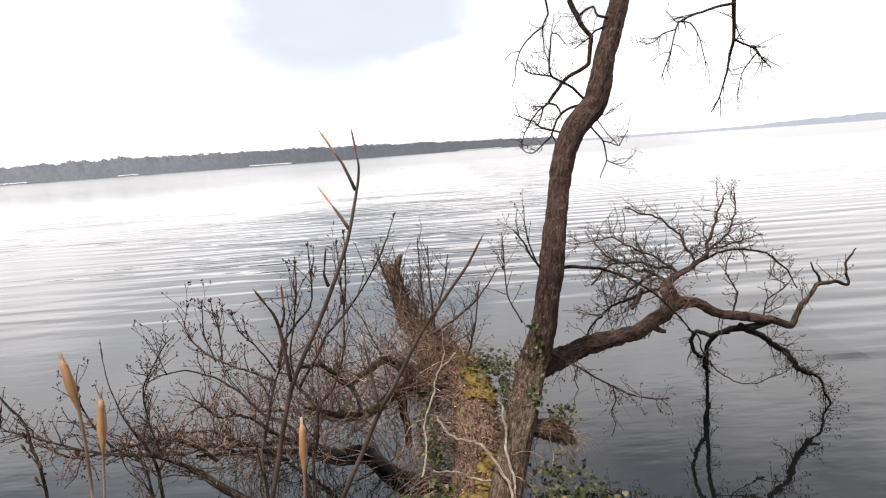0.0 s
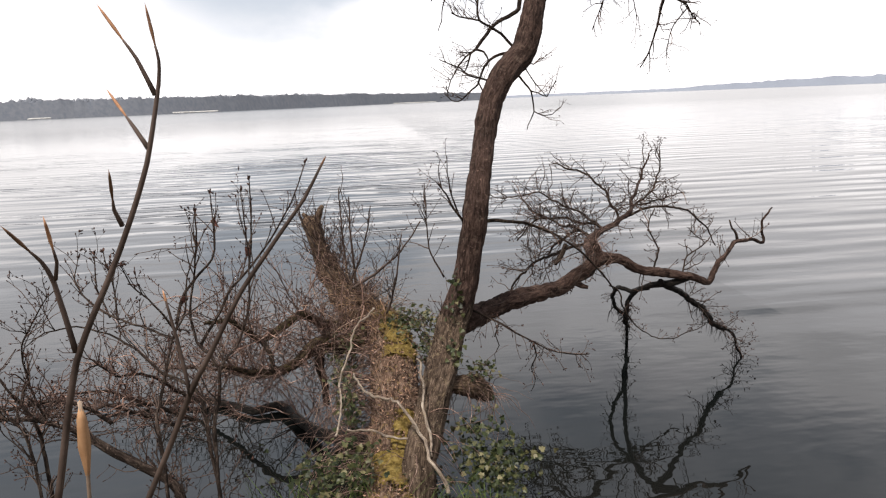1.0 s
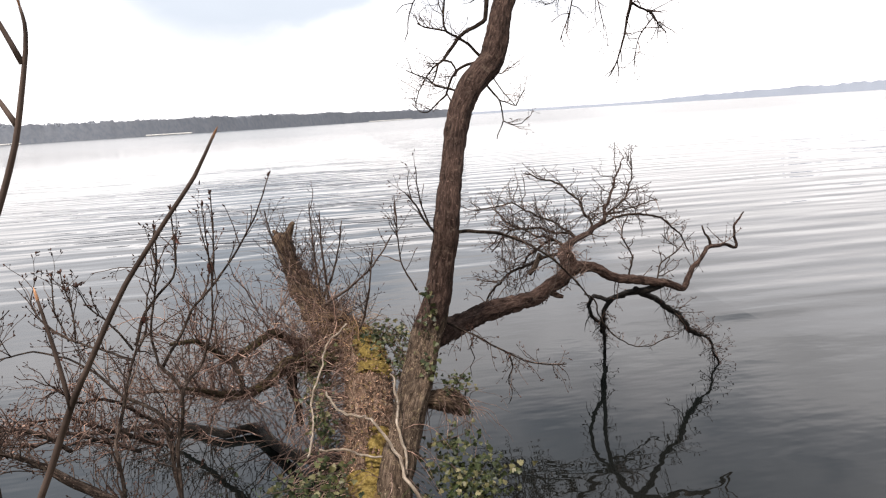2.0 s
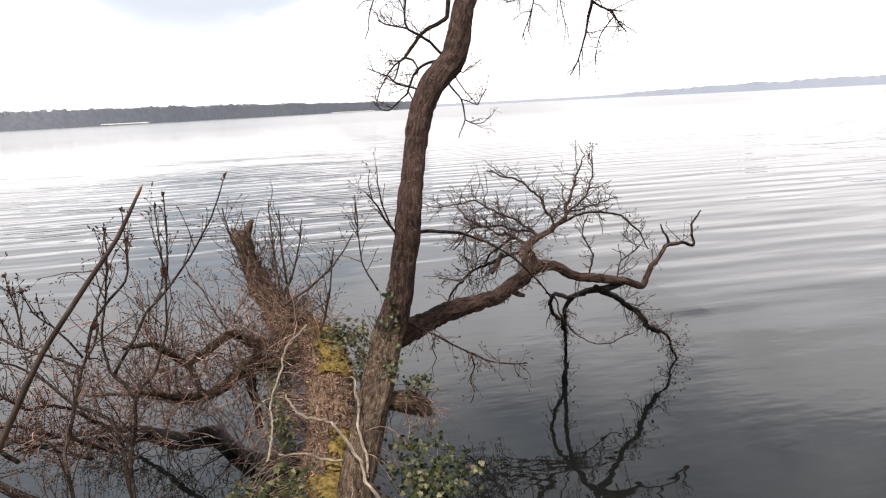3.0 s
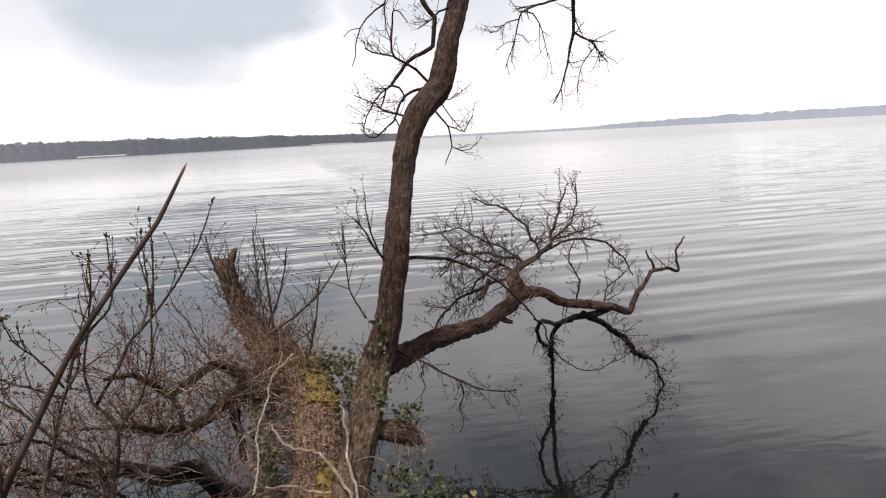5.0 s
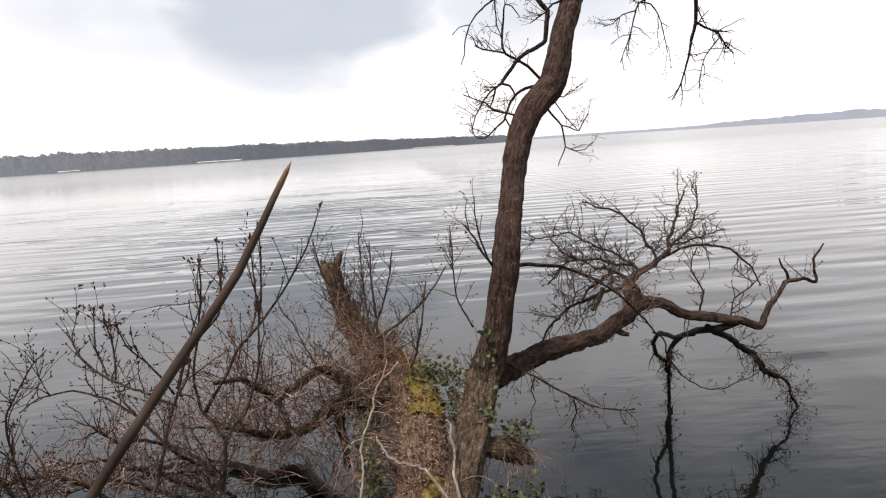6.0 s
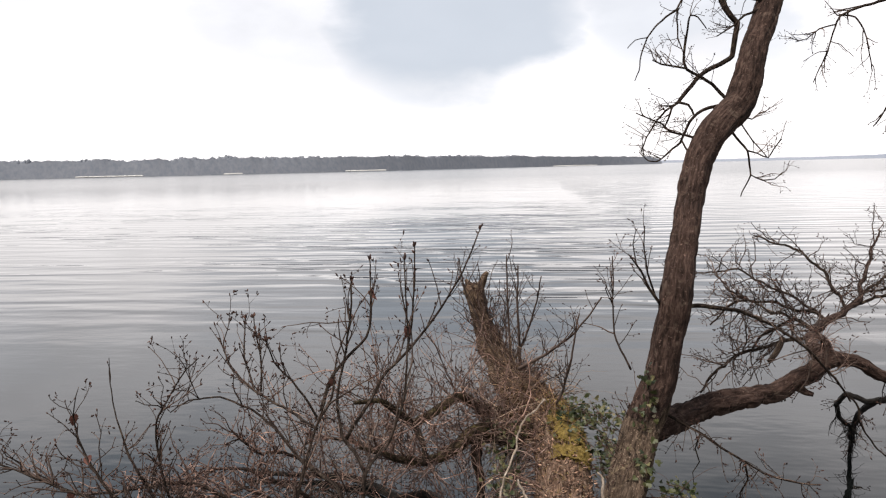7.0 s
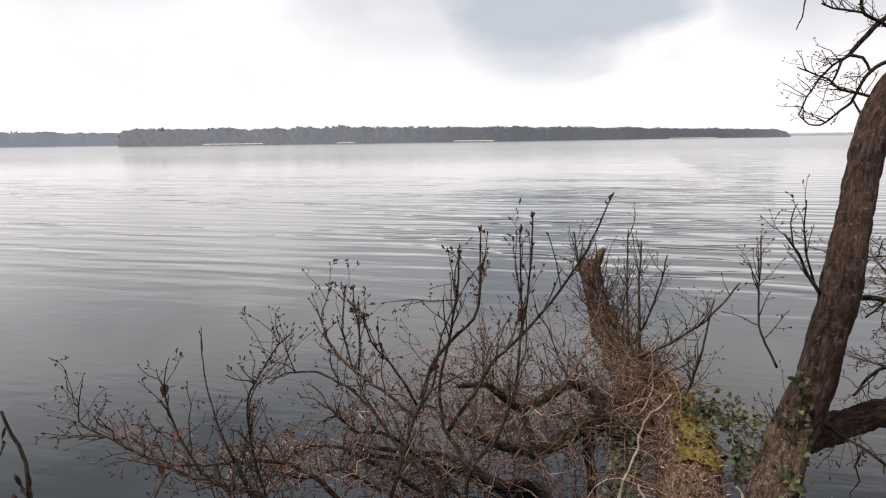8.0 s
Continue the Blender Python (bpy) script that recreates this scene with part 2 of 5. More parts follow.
def water_material():
    """Lake water: glassy under the bank, regular wind ripples further out, smooth again to the eye far off."""
    k = Mat("lake_water", 0.02, 0.5)
    k.b.inputs["IOR"].default_value = 1.75

    def calc(op, a, b):
        n = k.node("ShaderNodeMath")
        n.operation = op
        for i, v in enumerate((a, b)):
            if isinstance(v, (int, float)):
                n.inputs[i].default_value = v
            else:
                k.to(v, n.inputs[i])
        return n.outputs[0]

    def waves(across, along, turn, twist):
        """Parallel crests: metres from crest to crest, metres over which they stay in line, degrees."""
        mp = k.node("ShaderNodeMapping", Rotation=(0, 0, radians(turn)), Scale=(across / along, 1, 1))
        k.to(k.coord(), mp.inputs[0])
        w = k.node("ShaderNodeTexWave", Scale=0.314 / across, Distortion=twist, Detail=2.0, Detail_Scale=1.6)
        w.bands_direction = "Y"
        k.to(mp.outputs[0], w.inputs["Vector"])
        return w.outputs["Fac"]

    place = k.node("ShaderNodeSeparateXYZ")
    k.to(k.coord(), place.inputs[0])
    # the bank and the fallen tree shelter the water close by; the edge of the wind wanders
    edge = calc("ADD", place.outputs["Y"], calc("MULTIPLY", k.noise(k.coord(scale=(0.22, 0.35, 1)), 1.0, 4), 5.0))
    wind = calc("MULTIPLY", k.span(edge, 9.5, 12.8, 0.0, 1.0), k.span(place.outputs["Y"], 14.0, 38.0, 1.0, 0.14))
    gust = k.span(k.noise(k.coord(scale=(0.11, 0.3, 1)), 1.0, 3), 0.36, 0.56, 0.25, 1.0)
    # fewer ripples on the open water beside the tree's far limb
    gust = calc("MULTIPLY", gust, k.span(place.outputs["X"], 1.0, 6.0, 1.0, 0.4))
    gust = calc("MULTIPLY", gust, k.span(place.outputs["X"], -7.0, -2.5, 0.5, 1.0))
    blown = calc("MULTIPLY", wind, gust)
    ripple = calc("ADD", calc("MULTIPLY", waves(0.85, 1.6, 1.0, 6.0), 0.019), calc("MULTIPLY", waves(0.36, 0.9, -4.0, 5.0), 0.005))
    chop = calc("MULTIPLY", k.noise(k.coord(scale=(0.5, 3.2, 1)), 1.0, 2, 0.45), 0.012)
    h = calc("MULTIPLY", calc("ADD", ripple, chop), blown)
    # slow soft swell where the fallen trunk gives no lee, and a slight quiver everywhere
    lee = calc("MULTIPLY", k.span(place.outputs["X"], 2.2, 3.4, 0.0, 1.0), k.span(place.outputs["Y"], 4.0, 5.5, 0.0, 1.0))
    soft = k.noise(k.coord(scale=(0.32, 1.5, 1)), 1.0, 1, 0.4)
    h = calc("ADD", h, calc("MULTIPLY", calc("MULTIPLY", soft, 0.055), lee))
    quiver = calc("MULTIPLY", k.noise(k.coord(scale=(2.6, 6.0, 1)), 1.0, 2, 0.5), 0.0022)
    k.bump(calc("ADD", h, quiver), 1.0, 1.0)
    # pale silt shows through the shallows
    shallow = k.span(place.outputs["Y"], 2.5, 3.8, 1.0, 0.0)
    slow = k.noise(k.coord(), 0.12, 3)
    deep = k.ramp(slow, [(0.3, (0.004, 0.005, 0.0048)), (0.7, (0.006, 0.0072, 0.0068))])
    k.to(k.mix(shallow, deep, (0.01, 0.0098, 0.0088)), k.b.inputs["Base Color"])
    # far off, the ripples are too small to see and only blur what is mirrored
    k.to(k.span(place.outputs["Y"], 14.0, 120.0, 0.012, 0.16), k.b.inputs["Roughness"])
    return k.m


WATER = water_material()


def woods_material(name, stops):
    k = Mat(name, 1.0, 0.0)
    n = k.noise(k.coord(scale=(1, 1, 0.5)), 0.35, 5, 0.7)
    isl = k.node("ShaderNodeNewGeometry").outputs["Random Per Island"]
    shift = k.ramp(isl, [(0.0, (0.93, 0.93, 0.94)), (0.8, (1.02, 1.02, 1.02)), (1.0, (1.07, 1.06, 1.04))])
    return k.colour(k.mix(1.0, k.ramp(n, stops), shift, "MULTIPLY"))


# bare crowns with a slight blue distance haze mixed into their colour
WOODS = woods_material("blue_haze_wood_crowns", [(0.35, (0.152, 0.168, 0.195)), (0.65, (0.205, 0.216, 0.236))])
# haze of the greater distance painted into the base colour, paler and bluer
WOODS_FAR = woods_material("pale_haze_wood_crowns", [(0.35, (0.26, 0.29, 0.35)), (0.65, (0.3, 0.33, 0.385))])
REED = woods_material("pale_reeds", [(0.35, (0.56, 0.55, 0.52)), (0.65, (0.7, 0.69, 0.66))])


def soil_material():
    k = Mat("bank_soil", 0.95, 0.1)
    n = k.noise(k.coord(), 14, 6, 0.7)
    m = k.noise(k.coord(), 1.6, 3)
    base = k.ramp(n, [(0.3, (0.04, 0.03, 0.02)), (0.6, (0.12, 0.09, 0.06)), (0.8, (0.2, 0.15, 0.09))])
    k.bump(n, 0.03)
    return k.colour(k.mix(k.span(m, 0.45, 0.6), base, (0.06, 0.062, 0.024)))


SOIL = soil_material()


# ---- geometry helpers ----
class Geo:
    """Collects vertices and faces of one mesh; grain runs round and along a tube."""

    def __init__(self):
        self.v, self.f, self.g = [], [], []

    def tube(self, pts, radii, sides=6, rough=0.0, seed=0.0, close=True):
        pts = [Vector(p) for p in pts]
        n = len(pts)
        if n < 2:
            return
        side = None
        along = seed * 3.7
        base = len(self.v)
        for i, p in enumerate(pts):
            way = (pts[min(i + 1, n - 1)] - pts[max(i - 1, 0)])
            if way.length < 1e-9:
                way = Vector((0, 0, 1))
            way.normalize()
            if side is None:
                side = way.cross(Vector((0.31, 0.87, 0.12)))
                if side.length < 0.1:
                    side = way.cross(Vector((1, 0, 0)))
            side = (side - way * side.dot(way)).normalized()
            up = way.cross(side)
            if i:
                along += (p - pts[i - 1]).length
            for s in range(sides):
                a = 2 * math.pi * s / sides
                c, d = math.cos(a), math.sin(a)
                r = radii[i]
                if rough:
                    q = Vector((c * 2.2 + seed, d * 2.2, along * 3.0))
                    furrow = noise.noise(Vector((c * 7, d * 7, along * 9 + seed)))
                    r *= 1 + rough * (0.9 * noise.noise(q) + 0.5 * noise.noise(q * 3.1) + 0.55 * furrow + 0.4 * noise.noise(Vector((c * 4, d * 4, along * 45 + seed))))
                self.v.append(p + (side * c + up * d) * r)
                self.g.append((c * radii[i], d * radii[i], along * 0.22))
        for i in range(n - 1):
            for s in range(sides):
                a, b = base + i * sides + s, base + i * sides + (s + 1) % sides
                self.f.append((a, b, b + sides, a + sides))
        if close and sides > 2:
            self.f.append(tuple(base + s for s in reversed(range(sides))))
            self.f.append(tuple(base + (n - 1) * sides + s for s in range(sides)))

    def bud(self, p, way, length, width):
        way = Vector(way).normalized()
        side = way.orthogonal().normalized()
        up = way.cross(side)
        base = len(self.v)
        rows = ((0.0, 0.35), (0.4, 1.0), (0.75, 0.75))
        for t, w in rows:
            for s in range(4):
                a = math.pi / 2 * s
                self.v.append(Vector(p) + way * (length * t) + (side * math.cos(a) + up * math.sin(a)) * (w * width))
                self.g.append((0, 0, t))
        self.v.append(Vector(p) + way * length)
        self.g.append((0, 0, 1))
        for i in range(2):
            for s in range(4):
                a, b = base + i * 4 + s, base + i * 4 + (s + 1) % 4
                self.f.append((a, b, b + 4, a + 4))
        for s in range(4):
            self.f.append((base + 8 + s, base + 8 + (s + 1) % 4, base + 12))

    def blade(self, p, way, side, length, width, bend):
        """A curved tapering blade or leaf strip, two-sided."""
        base = len(self.v)
        p, way, side = Vector(p), Vector(way).normalized(), Vector(side).normalized()
        for i in range(5):
            t = i / 4
            c = p + way * (length * t) + Vector(bend) * (t * t)
            w = width * (1 - t) ** 0.6 * (0.6 + 0.4 * min(1, t * 4))
            for s in (-1, 1):
                self.v.append(c + side * (w * s))
                self.g.append((s * width, 0, t * length))
        for i in range(4):
            a = base + 2 * i
            self.f.append((a, a + 1, a + 3, a + 2))

    def mesh(self, name, origin=(0, 0, 0), smooth=True):
        me = bpy.data.meshes.new(name)
        o = Vector(origin)
        me.from_pydata([tuple(v - o) for v in self.v], [], self.f)
        at = me.attributes.new("grain", "FLOAT_VECTOR", "POINT")
        at.data.foreach_set("vector", np.array(self.g, dtype=np.float32).ravel())
        me.polygons.foreach_set("use_smooth", [smooth] * len(me.polygons))
        me.update()
        return me


def smooth_line(ctrl, step):
    """Catmull-Rom through (x, y, z, r) controls, sampled about every step metres."""
    c = [Vector(q[:3]) for q in ctrl]
    r = [q[3] for q in ctrl]
    pts, rad = [], []
    n = len(c)
    for i in range(n - 1):
        p0, p1, p2, p3 = c[max(i - 1, 0)], c[i], c[i + 1], c[min(i + 2, n - 1)]
        k = max(2, int((p2 - p1).length / step))
        for j in range(k):
            t = j / k
            q = 0.5 * (2 * p1 + (p2 - p0) * t + (2 * p0 - 5 * p1 + 4 * p2 - p3) * t * t + (3 * p1 - p0 - 3 * p2 + p3) * t ** 3)
            pts.append(q * 0.6 + (p1 + (p2 - p1) * t) * 0.4)
            rad.append(r[i] + (r[i + 1] - r[i]) * t)
    pts.append(c[-1])
    rad.append(r[-1])
    return pts, rad


def thing(name, at, label, category, group="", kind=""):
    e = new(name)
    e.location = at
    e.empty_display_size = 0.1
    tagged(e, label, category, group, kind)
    return e


def part(name, geo, material, parent, label="", smooth=True, kind=""):
    base = Vector((parent.parent or parent).location)
    ob = new(name, geo.mesh(name, base, smooth))
    ob.data.materials.append(material)
    ob.parent = parent
    tagged(ob, label, "", "", kind)
    return ob


def lean_out(ctrl, far, near=1.0):
    """The same line of a branch, drawn ever further out over the water towards its tip."""
    o, n = Vector((0.1, 0.25, 1.86)), len(ctrl) - 1
    out = []
    for i, q in enumerate(ctrl):
        k = near + (far - near) * (i / n) ** 0.8
        out.append((*(o + (Vector(q[:3]) - o) * k), q[3] * k))
    return out


LINES, BEARER = {}, {}


def limb(parent, name, ctrl, material, key, sides=10, rough=0.12, step=0.025, label="", wander=0.008):
    """One limb or branch as a tube; its line is kept, for twigs to grow from."""
    pts, rad = smooth_line(ctrl, step)
    seed = (sum(ord(ch) for ch in key) % 97) * 0.61
    for i, p in enumerate(pts):
        w = wander * min(1.0, i / 4)
        pts[i] = p + Vector((noise.noise(p * 6 + Vector((seed, 0, 0))), noise.noise(p * 6 + Vector((0, seed, 0))), noise.noise(p * 6 + Vector((0, 0, seed))))) * w
        w *= 0.4
        pts[i] += Vector((noise.noise(p * 23 + Vector((seed, 5, 0))), noise.noise(p * 23 + Vector((5, seed, 0))), noise.noise(p * 23 + Vector((0, 5, seed))))) * w
    g = Geo()
    g.tube(pts, rad, sides, rough, seed)
    LINES[key] = (pts, rad)
    BEARER[key] = part(name, g, material, parent, label)
    return BEARER[key]


rng = random.Random(11)


def jitter(k):
    return Vector((rng.uniform(-k, k), rng.uniform(-k, k), rng.uniform(-k, k)))


def grow(g, buds, p, way, length, r, depth, lift=0.15, kink=0.22, bud=0.012, fork=0.55):
    """A crooked twig: it turns aside at each node, where a spur or a bud sits, and ends in a cluster of buds."""
    steps = max(3, int(length / 0.024))
    seg = length / steps
    pts, rad = [Vector(p)], [r]
    way = Vector(way).normalized()
    bend = jitter(0.14)
    side = way.cross(jitter(1.0)).normalized()
    kids = []
    for i in range(steps):
        if rng.random() < 0.22:
            bend = jitter(0.24)
        node = i % 2 == 1
        if node:
            side = (jitter(0.5) - side).normalized()
        turn = side * (kink * rng.uniform(0.5, 1.5)) if node else jitter(kink * 0.35)
        way = (way + bend * 0.6 + turn + Vector((0, 0, lift * 0.2))).normalized()
        pts.append(pts[-1] + way * seg * rng.uniform(0.75, 1.25))
        rad.append(r * (1 - 0.5 * (i + 1) / steps))
        if depth and i > 0 and rng.random() < fork:
            out = (way * 0.6 - side * rng.uniform(0.6, 1.1) + jitter(0.35)).normalized()
            kids.append((pts[-1], out, length * rng.uniform(0.18, 0.55) * (1 - 0.45 * i / steps), rad[-1] * 0.75))
        elif bud and node and rng.random() < 0.6:
            buds.bud(pts[-1], (way * 0.6 - side + jitter(0.3)), bud * rng.uniform(0.5, 0.95), bud * 0.2)
    g.tube(pts, rad, 4 if r > 0.003 else 3, close=False)
    if bud:
        for _ in range(rng.choice((1, 1, 2))):
            buds.bud(pts[-1], way + jitter(0.3), bud * rng.uniform(0.9, 1.6), bud * rng.uniform(0.17, 0.27))
    for k in kids:
        grow(g, buds, *k, depth - 1, lift, kink, bud, fork)


OWN = {"thing": None, "material": None, "left": 0}


def twigs_of(owner, material, count):
    """Twigs from here on belong to this thing; so many of them become parts of their own."""
    OWN["thing"], OWN["material"], OWN["left"] = owner, material, count


def twigs_on(g, buds, key, count, length, r, depth=2, lift=0.3, lean=(0, 0, 0.4), spread=0.9, span=(0.15, 1.0), kink=0.22, bud=0.012, fork=0.5):
    pts, rad = LINES[key]
    n = len(pts) - 1
    for _ in range(round(count * 1.6)):
        i = min(n, int(n * rng.uniform(*span)))
        along = (pts[min(i + 1, n)] - pts[max(i - 1, 0)]).normalized()
        way = along * 0.5 + jitter(spread) + Vector(lean)
        own = OWN["left"] > 0 and rng.random() < 0.45
        to = Geo() if own else g
        grow(to, buds, pts[i], way, length * rng.uniform(0.45, 1.15), max(0.0019, min(r * 1.35, rad[i] * 0.85)) * rng.uniform(0.75, 1.15), depth, lift, kink, bud, fork)
        if own:
            part("twig", to, OWN["material"], BEARER[key])
            OWN["left"] -= 1


# ---- the setting: ground, lake, far shores ----
def ground_height(x, y):
    """Bank under and behind the eye, lake bed ahead, land again behind the far shores."""
    edge = 2.35 + 0.25 * math.sin(x * 0.9 + 0.6) + 0.12 * math.sin(x * 2.7)
    d = y - edge
    if d < 60:
        z = 0.32 + 0.02 * min(30, max(0, -d))
        z = z if d < -0.5 else 0.32 - (d + 0.5) * 0.62
        return max(z, -1.5) + (0.05 * noise.noise(Vector((x * 1.7, y * 1.7, 0))) if d < 2 else 0)
    return -1.5


def build_ground():
    xs = [-4900, -2500, -1000, -300, -80, -25, -10] + [-6 + 0.3 * i for i in range(41)] + [10, 25, 80, 300, 1000, 2500, 4900]
    ys = [-4900, -2000, -500, -100, -30, -10, -4] + [-2 + 0.25 * i for i in range(29)] + [8, 30, 100, 400, 1200, 2500, 4900]
    g = Geo()
    for y in ys:
        for x in xs:
            g.v.append(Vector((x, y, ground_height(x, y))))
            g.g.append((x, y, 0))
    w = len(xs)
    for j in range(len(ys) - 1):
        for i in range(w - 1):
            a = j * w + i
            g.f.append((a, a + 1, a + w + 1, a + w))
    ob = new("ground", g.mesh("ground"))
    ob.data.materials.append(SOIL)
    tagged(ob, "brown earth bank with sparse grass beside the lake", "ground", kind="structure")


build_ground()
wg = Geo()
for x, y in ((-4900, -20), (4900, -20), (4900, 4900), (-4900, 4900)):
    wg.v.append(Vector((x, y, 0)))
    wg.g.append((x, y, 0))
wg.f.append((0, 1, 2, 3))
lake = new("water", wg.mesh("water", smooth=False))
lake.data.materials.append(WATER)
tagged(lake, "calm grey lake water with long low ripples", "water", kind="structure")


def crown(g, x, y, z, h, w, r):
    """A ragged bare crown: a lumpy cone of a few rings."""
    base = len(g.v)
    rings = ((0.0, 0.55), (0.3, 1.0), (0.62, 0.85), (0.86, 0.45))
    for t, k in rings:
        for s in range(6):
            a = 2 * math.pi * (s + r.random() * 0.7) / 6
            q = k * w * r.uniform(0.65, 1.2)
            g.v.append(Vector((x + math.cos(a) * q, y + math.sin(a) * q, z + h * (t + r.uniform(-0.05, 0.05)))))
            g.g.append((0, 0, 0))
    g.v.append(Vector((x + r.uniform(-1, 1), y, z + h)))
    g.g.append((0, 0, 0))
    for i in range(3):
        for s in range(6):
            a, b = base + i * 6 + s, base + i * 6 + (s + 1) % 6
            g.f.append((a, b, b + 6, a + 6))
    for s in range(6):
        g.f.append((base + 18 + s, base + 18 + (s + 1) % 6, base + 24))


def shore(name, label, stops, count, rows, material, seed):
    """A wooded shore. Stops: bearing to the left in degrees, distance, height of the woods."""
    r = random.Random(seed)
    g = Geo()
    b0, b1 = stops[0][0], stops[-1][0]

    def stop(b):
        for (p, d, h), (q, e, k) in zip(stops, stops[1:]):
            if (p - b) * (q - b) <= 0:
                t = (b - p) / (q - p) if q != p else 0
                s = t * t * (3 - 2 * t)
                return d + (e - d) * t, h + (k - h) * s
        return stops[-1][1:]

    def at(b):
        """Distance and height at a bearing; the shoreline bends gently."""
        near = [stop(max(min(b0, b1), min(max(b0, b1), b + 0.9 * k)))[0] for k in range(-5, 6)]
        return sum(near) / len(near), stop(b)[1]

    for i in range(count):
        b = b0 + (b1 - b0) * (i + r.random()) / count
        d, h = at(b)
        for row in range(rows):
            bb = min(max(b0, b1) - 0.15, max(min(b0, b1) + 0.15, b + r.uniform(-0.15, 0.15)))
            dd = d + h * (1.0 + 0.5 * row + r.uniform(0, 0.3))
            roll = 1 + 0.2 * noise.noise(Vector((b * 0.55, row * 1.1, seed))) + 0.14 * noise.noise(Vector((b * 2.3, row, seed))) + 0.1 * noise.noise(Vector((b * 7.0, row, seed)))
            if min(abs(b - b0), abs(b - b1)) < 0.3:
                continue
            hh = h * roll * r.uniform(0.92, 1.04) * (0.8 + 0.1 * row)
            x, y = -math.sin(radians(bb)) * dd, math.cos(radians(bb)) * dd
            crown(g, x, y, hh * 0.55, hh * 0.4, h * r.uniform(0.1, 0.2), r)
    n = int(abs(b1 - b0) / 0.12)
    base = len(g.v)
    levels = (0.0, 0.3, 0.6, 0.8, 0.9)
    for i in range(n + 1):
        b = b0 + (b1 - b0) * i / n
        d, h = at(b)
        roll = 1 + 0.2 * noise.noise(Vector((b * 0.55, 0, seed))) + 0.14 * noise.noise(Vector((b * 2.3, 0, seed)))
        for lev in levels:
            dd = d + h * 0.6 * lev
            z = h * (1 + (roll - 1) * lev) * lev - 0.3
            g.v.append(Vector((-math.sin(radians(b)) * dd, math.cos(radians(b)) * dd, z)))
            g.g.append((0, 0, 0))
    k = len(levels)
    for i in range(n):
        for j in range(k - 1):
            a = base + i * k + j
            g.f.append((a, a + k, a + k + 1, a + 1))
    ob = new(name, g.mesh(name))
    ob.data.materials.append(material)
    tagged(ob, label, "woods", kind="stuff")
    return ob


shore("far_woods", "leafless woods along the far lake shore, blue-grey with painted haze",
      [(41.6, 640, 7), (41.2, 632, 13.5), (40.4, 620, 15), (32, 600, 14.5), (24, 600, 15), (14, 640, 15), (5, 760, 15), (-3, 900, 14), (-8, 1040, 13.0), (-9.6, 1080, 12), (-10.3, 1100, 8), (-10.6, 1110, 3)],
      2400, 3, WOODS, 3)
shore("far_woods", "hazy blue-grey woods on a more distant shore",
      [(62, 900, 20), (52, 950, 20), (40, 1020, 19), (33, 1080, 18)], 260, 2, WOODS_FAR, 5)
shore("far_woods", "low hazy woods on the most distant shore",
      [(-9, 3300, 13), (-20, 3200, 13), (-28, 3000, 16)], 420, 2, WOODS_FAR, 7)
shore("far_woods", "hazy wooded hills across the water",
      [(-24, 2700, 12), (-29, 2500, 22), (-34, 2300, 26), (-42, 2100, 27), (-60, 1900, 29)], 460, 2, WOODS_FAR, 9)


def reeds(stretch, d, h, seed):
    """A pale strip of dead reeds at the foot of the far woods."""
    r = random.Random(seed)
    g = Geo()
    b0, b1 = stretch
    n = int(abs(b1 - b0) * 40)
    for i in range(n):
        b = b0 + (b1 - b0) * (i + r.random()) / n
        dd = d * (0.985 + r.uniform(-0.004, 0.004))
        x, y = -math.sin(radians(b)) * dd, math.cos(radians(b)) * dd
        crown(g, x, y, 0.0, h * r.uniform(0.7, 1.1), 0.9, r)
    ob = new("reed_bed", g.mesh("reed_bed"))
    ob.data.materials.append(REED)
    tagged(ob, "pale strip of dead reeds below the woods", "reeds", kind="stuff")


reeds((35.5, 31.0), 600, 1.1, 21)
reeds((25.0, 23.6), 600, 1.0, 22)
reeds((15.3, 12.0), 635, 1.2, 23)
reeds((-2.0, -5.5), 890, 1.0, 24)

# ---- the leaning tree over the water ----
tree = thing("leaning_tree", (0.12, 2.6, 0.1), "leafless alder leaning over the lake from a mossy fallen trunk", "tree")
limb(tree, "trunk", [(0.012, 2.300, 0.060, 0.1188), (0.042, 2.550, 0.140, 0.1139)] + [(0.066, 2.750, 0.189, 0.1109), (0.076, 2.850, 0.198, 0.1129), (0.098, 3.100, 0.301, 0.1184), (0.112, 3.450, 0.404, 0.1241), (0.107, 3.800, 0.459, 0.1247), (0.071, 4.200, 0.469, 0.1212), (-0.014, 4.500, 0.468, 0.1115)], BARK_LOG, "log", 36, 0.2, 0.015, "old fallen trunk with mossy rough bark", 0.006)
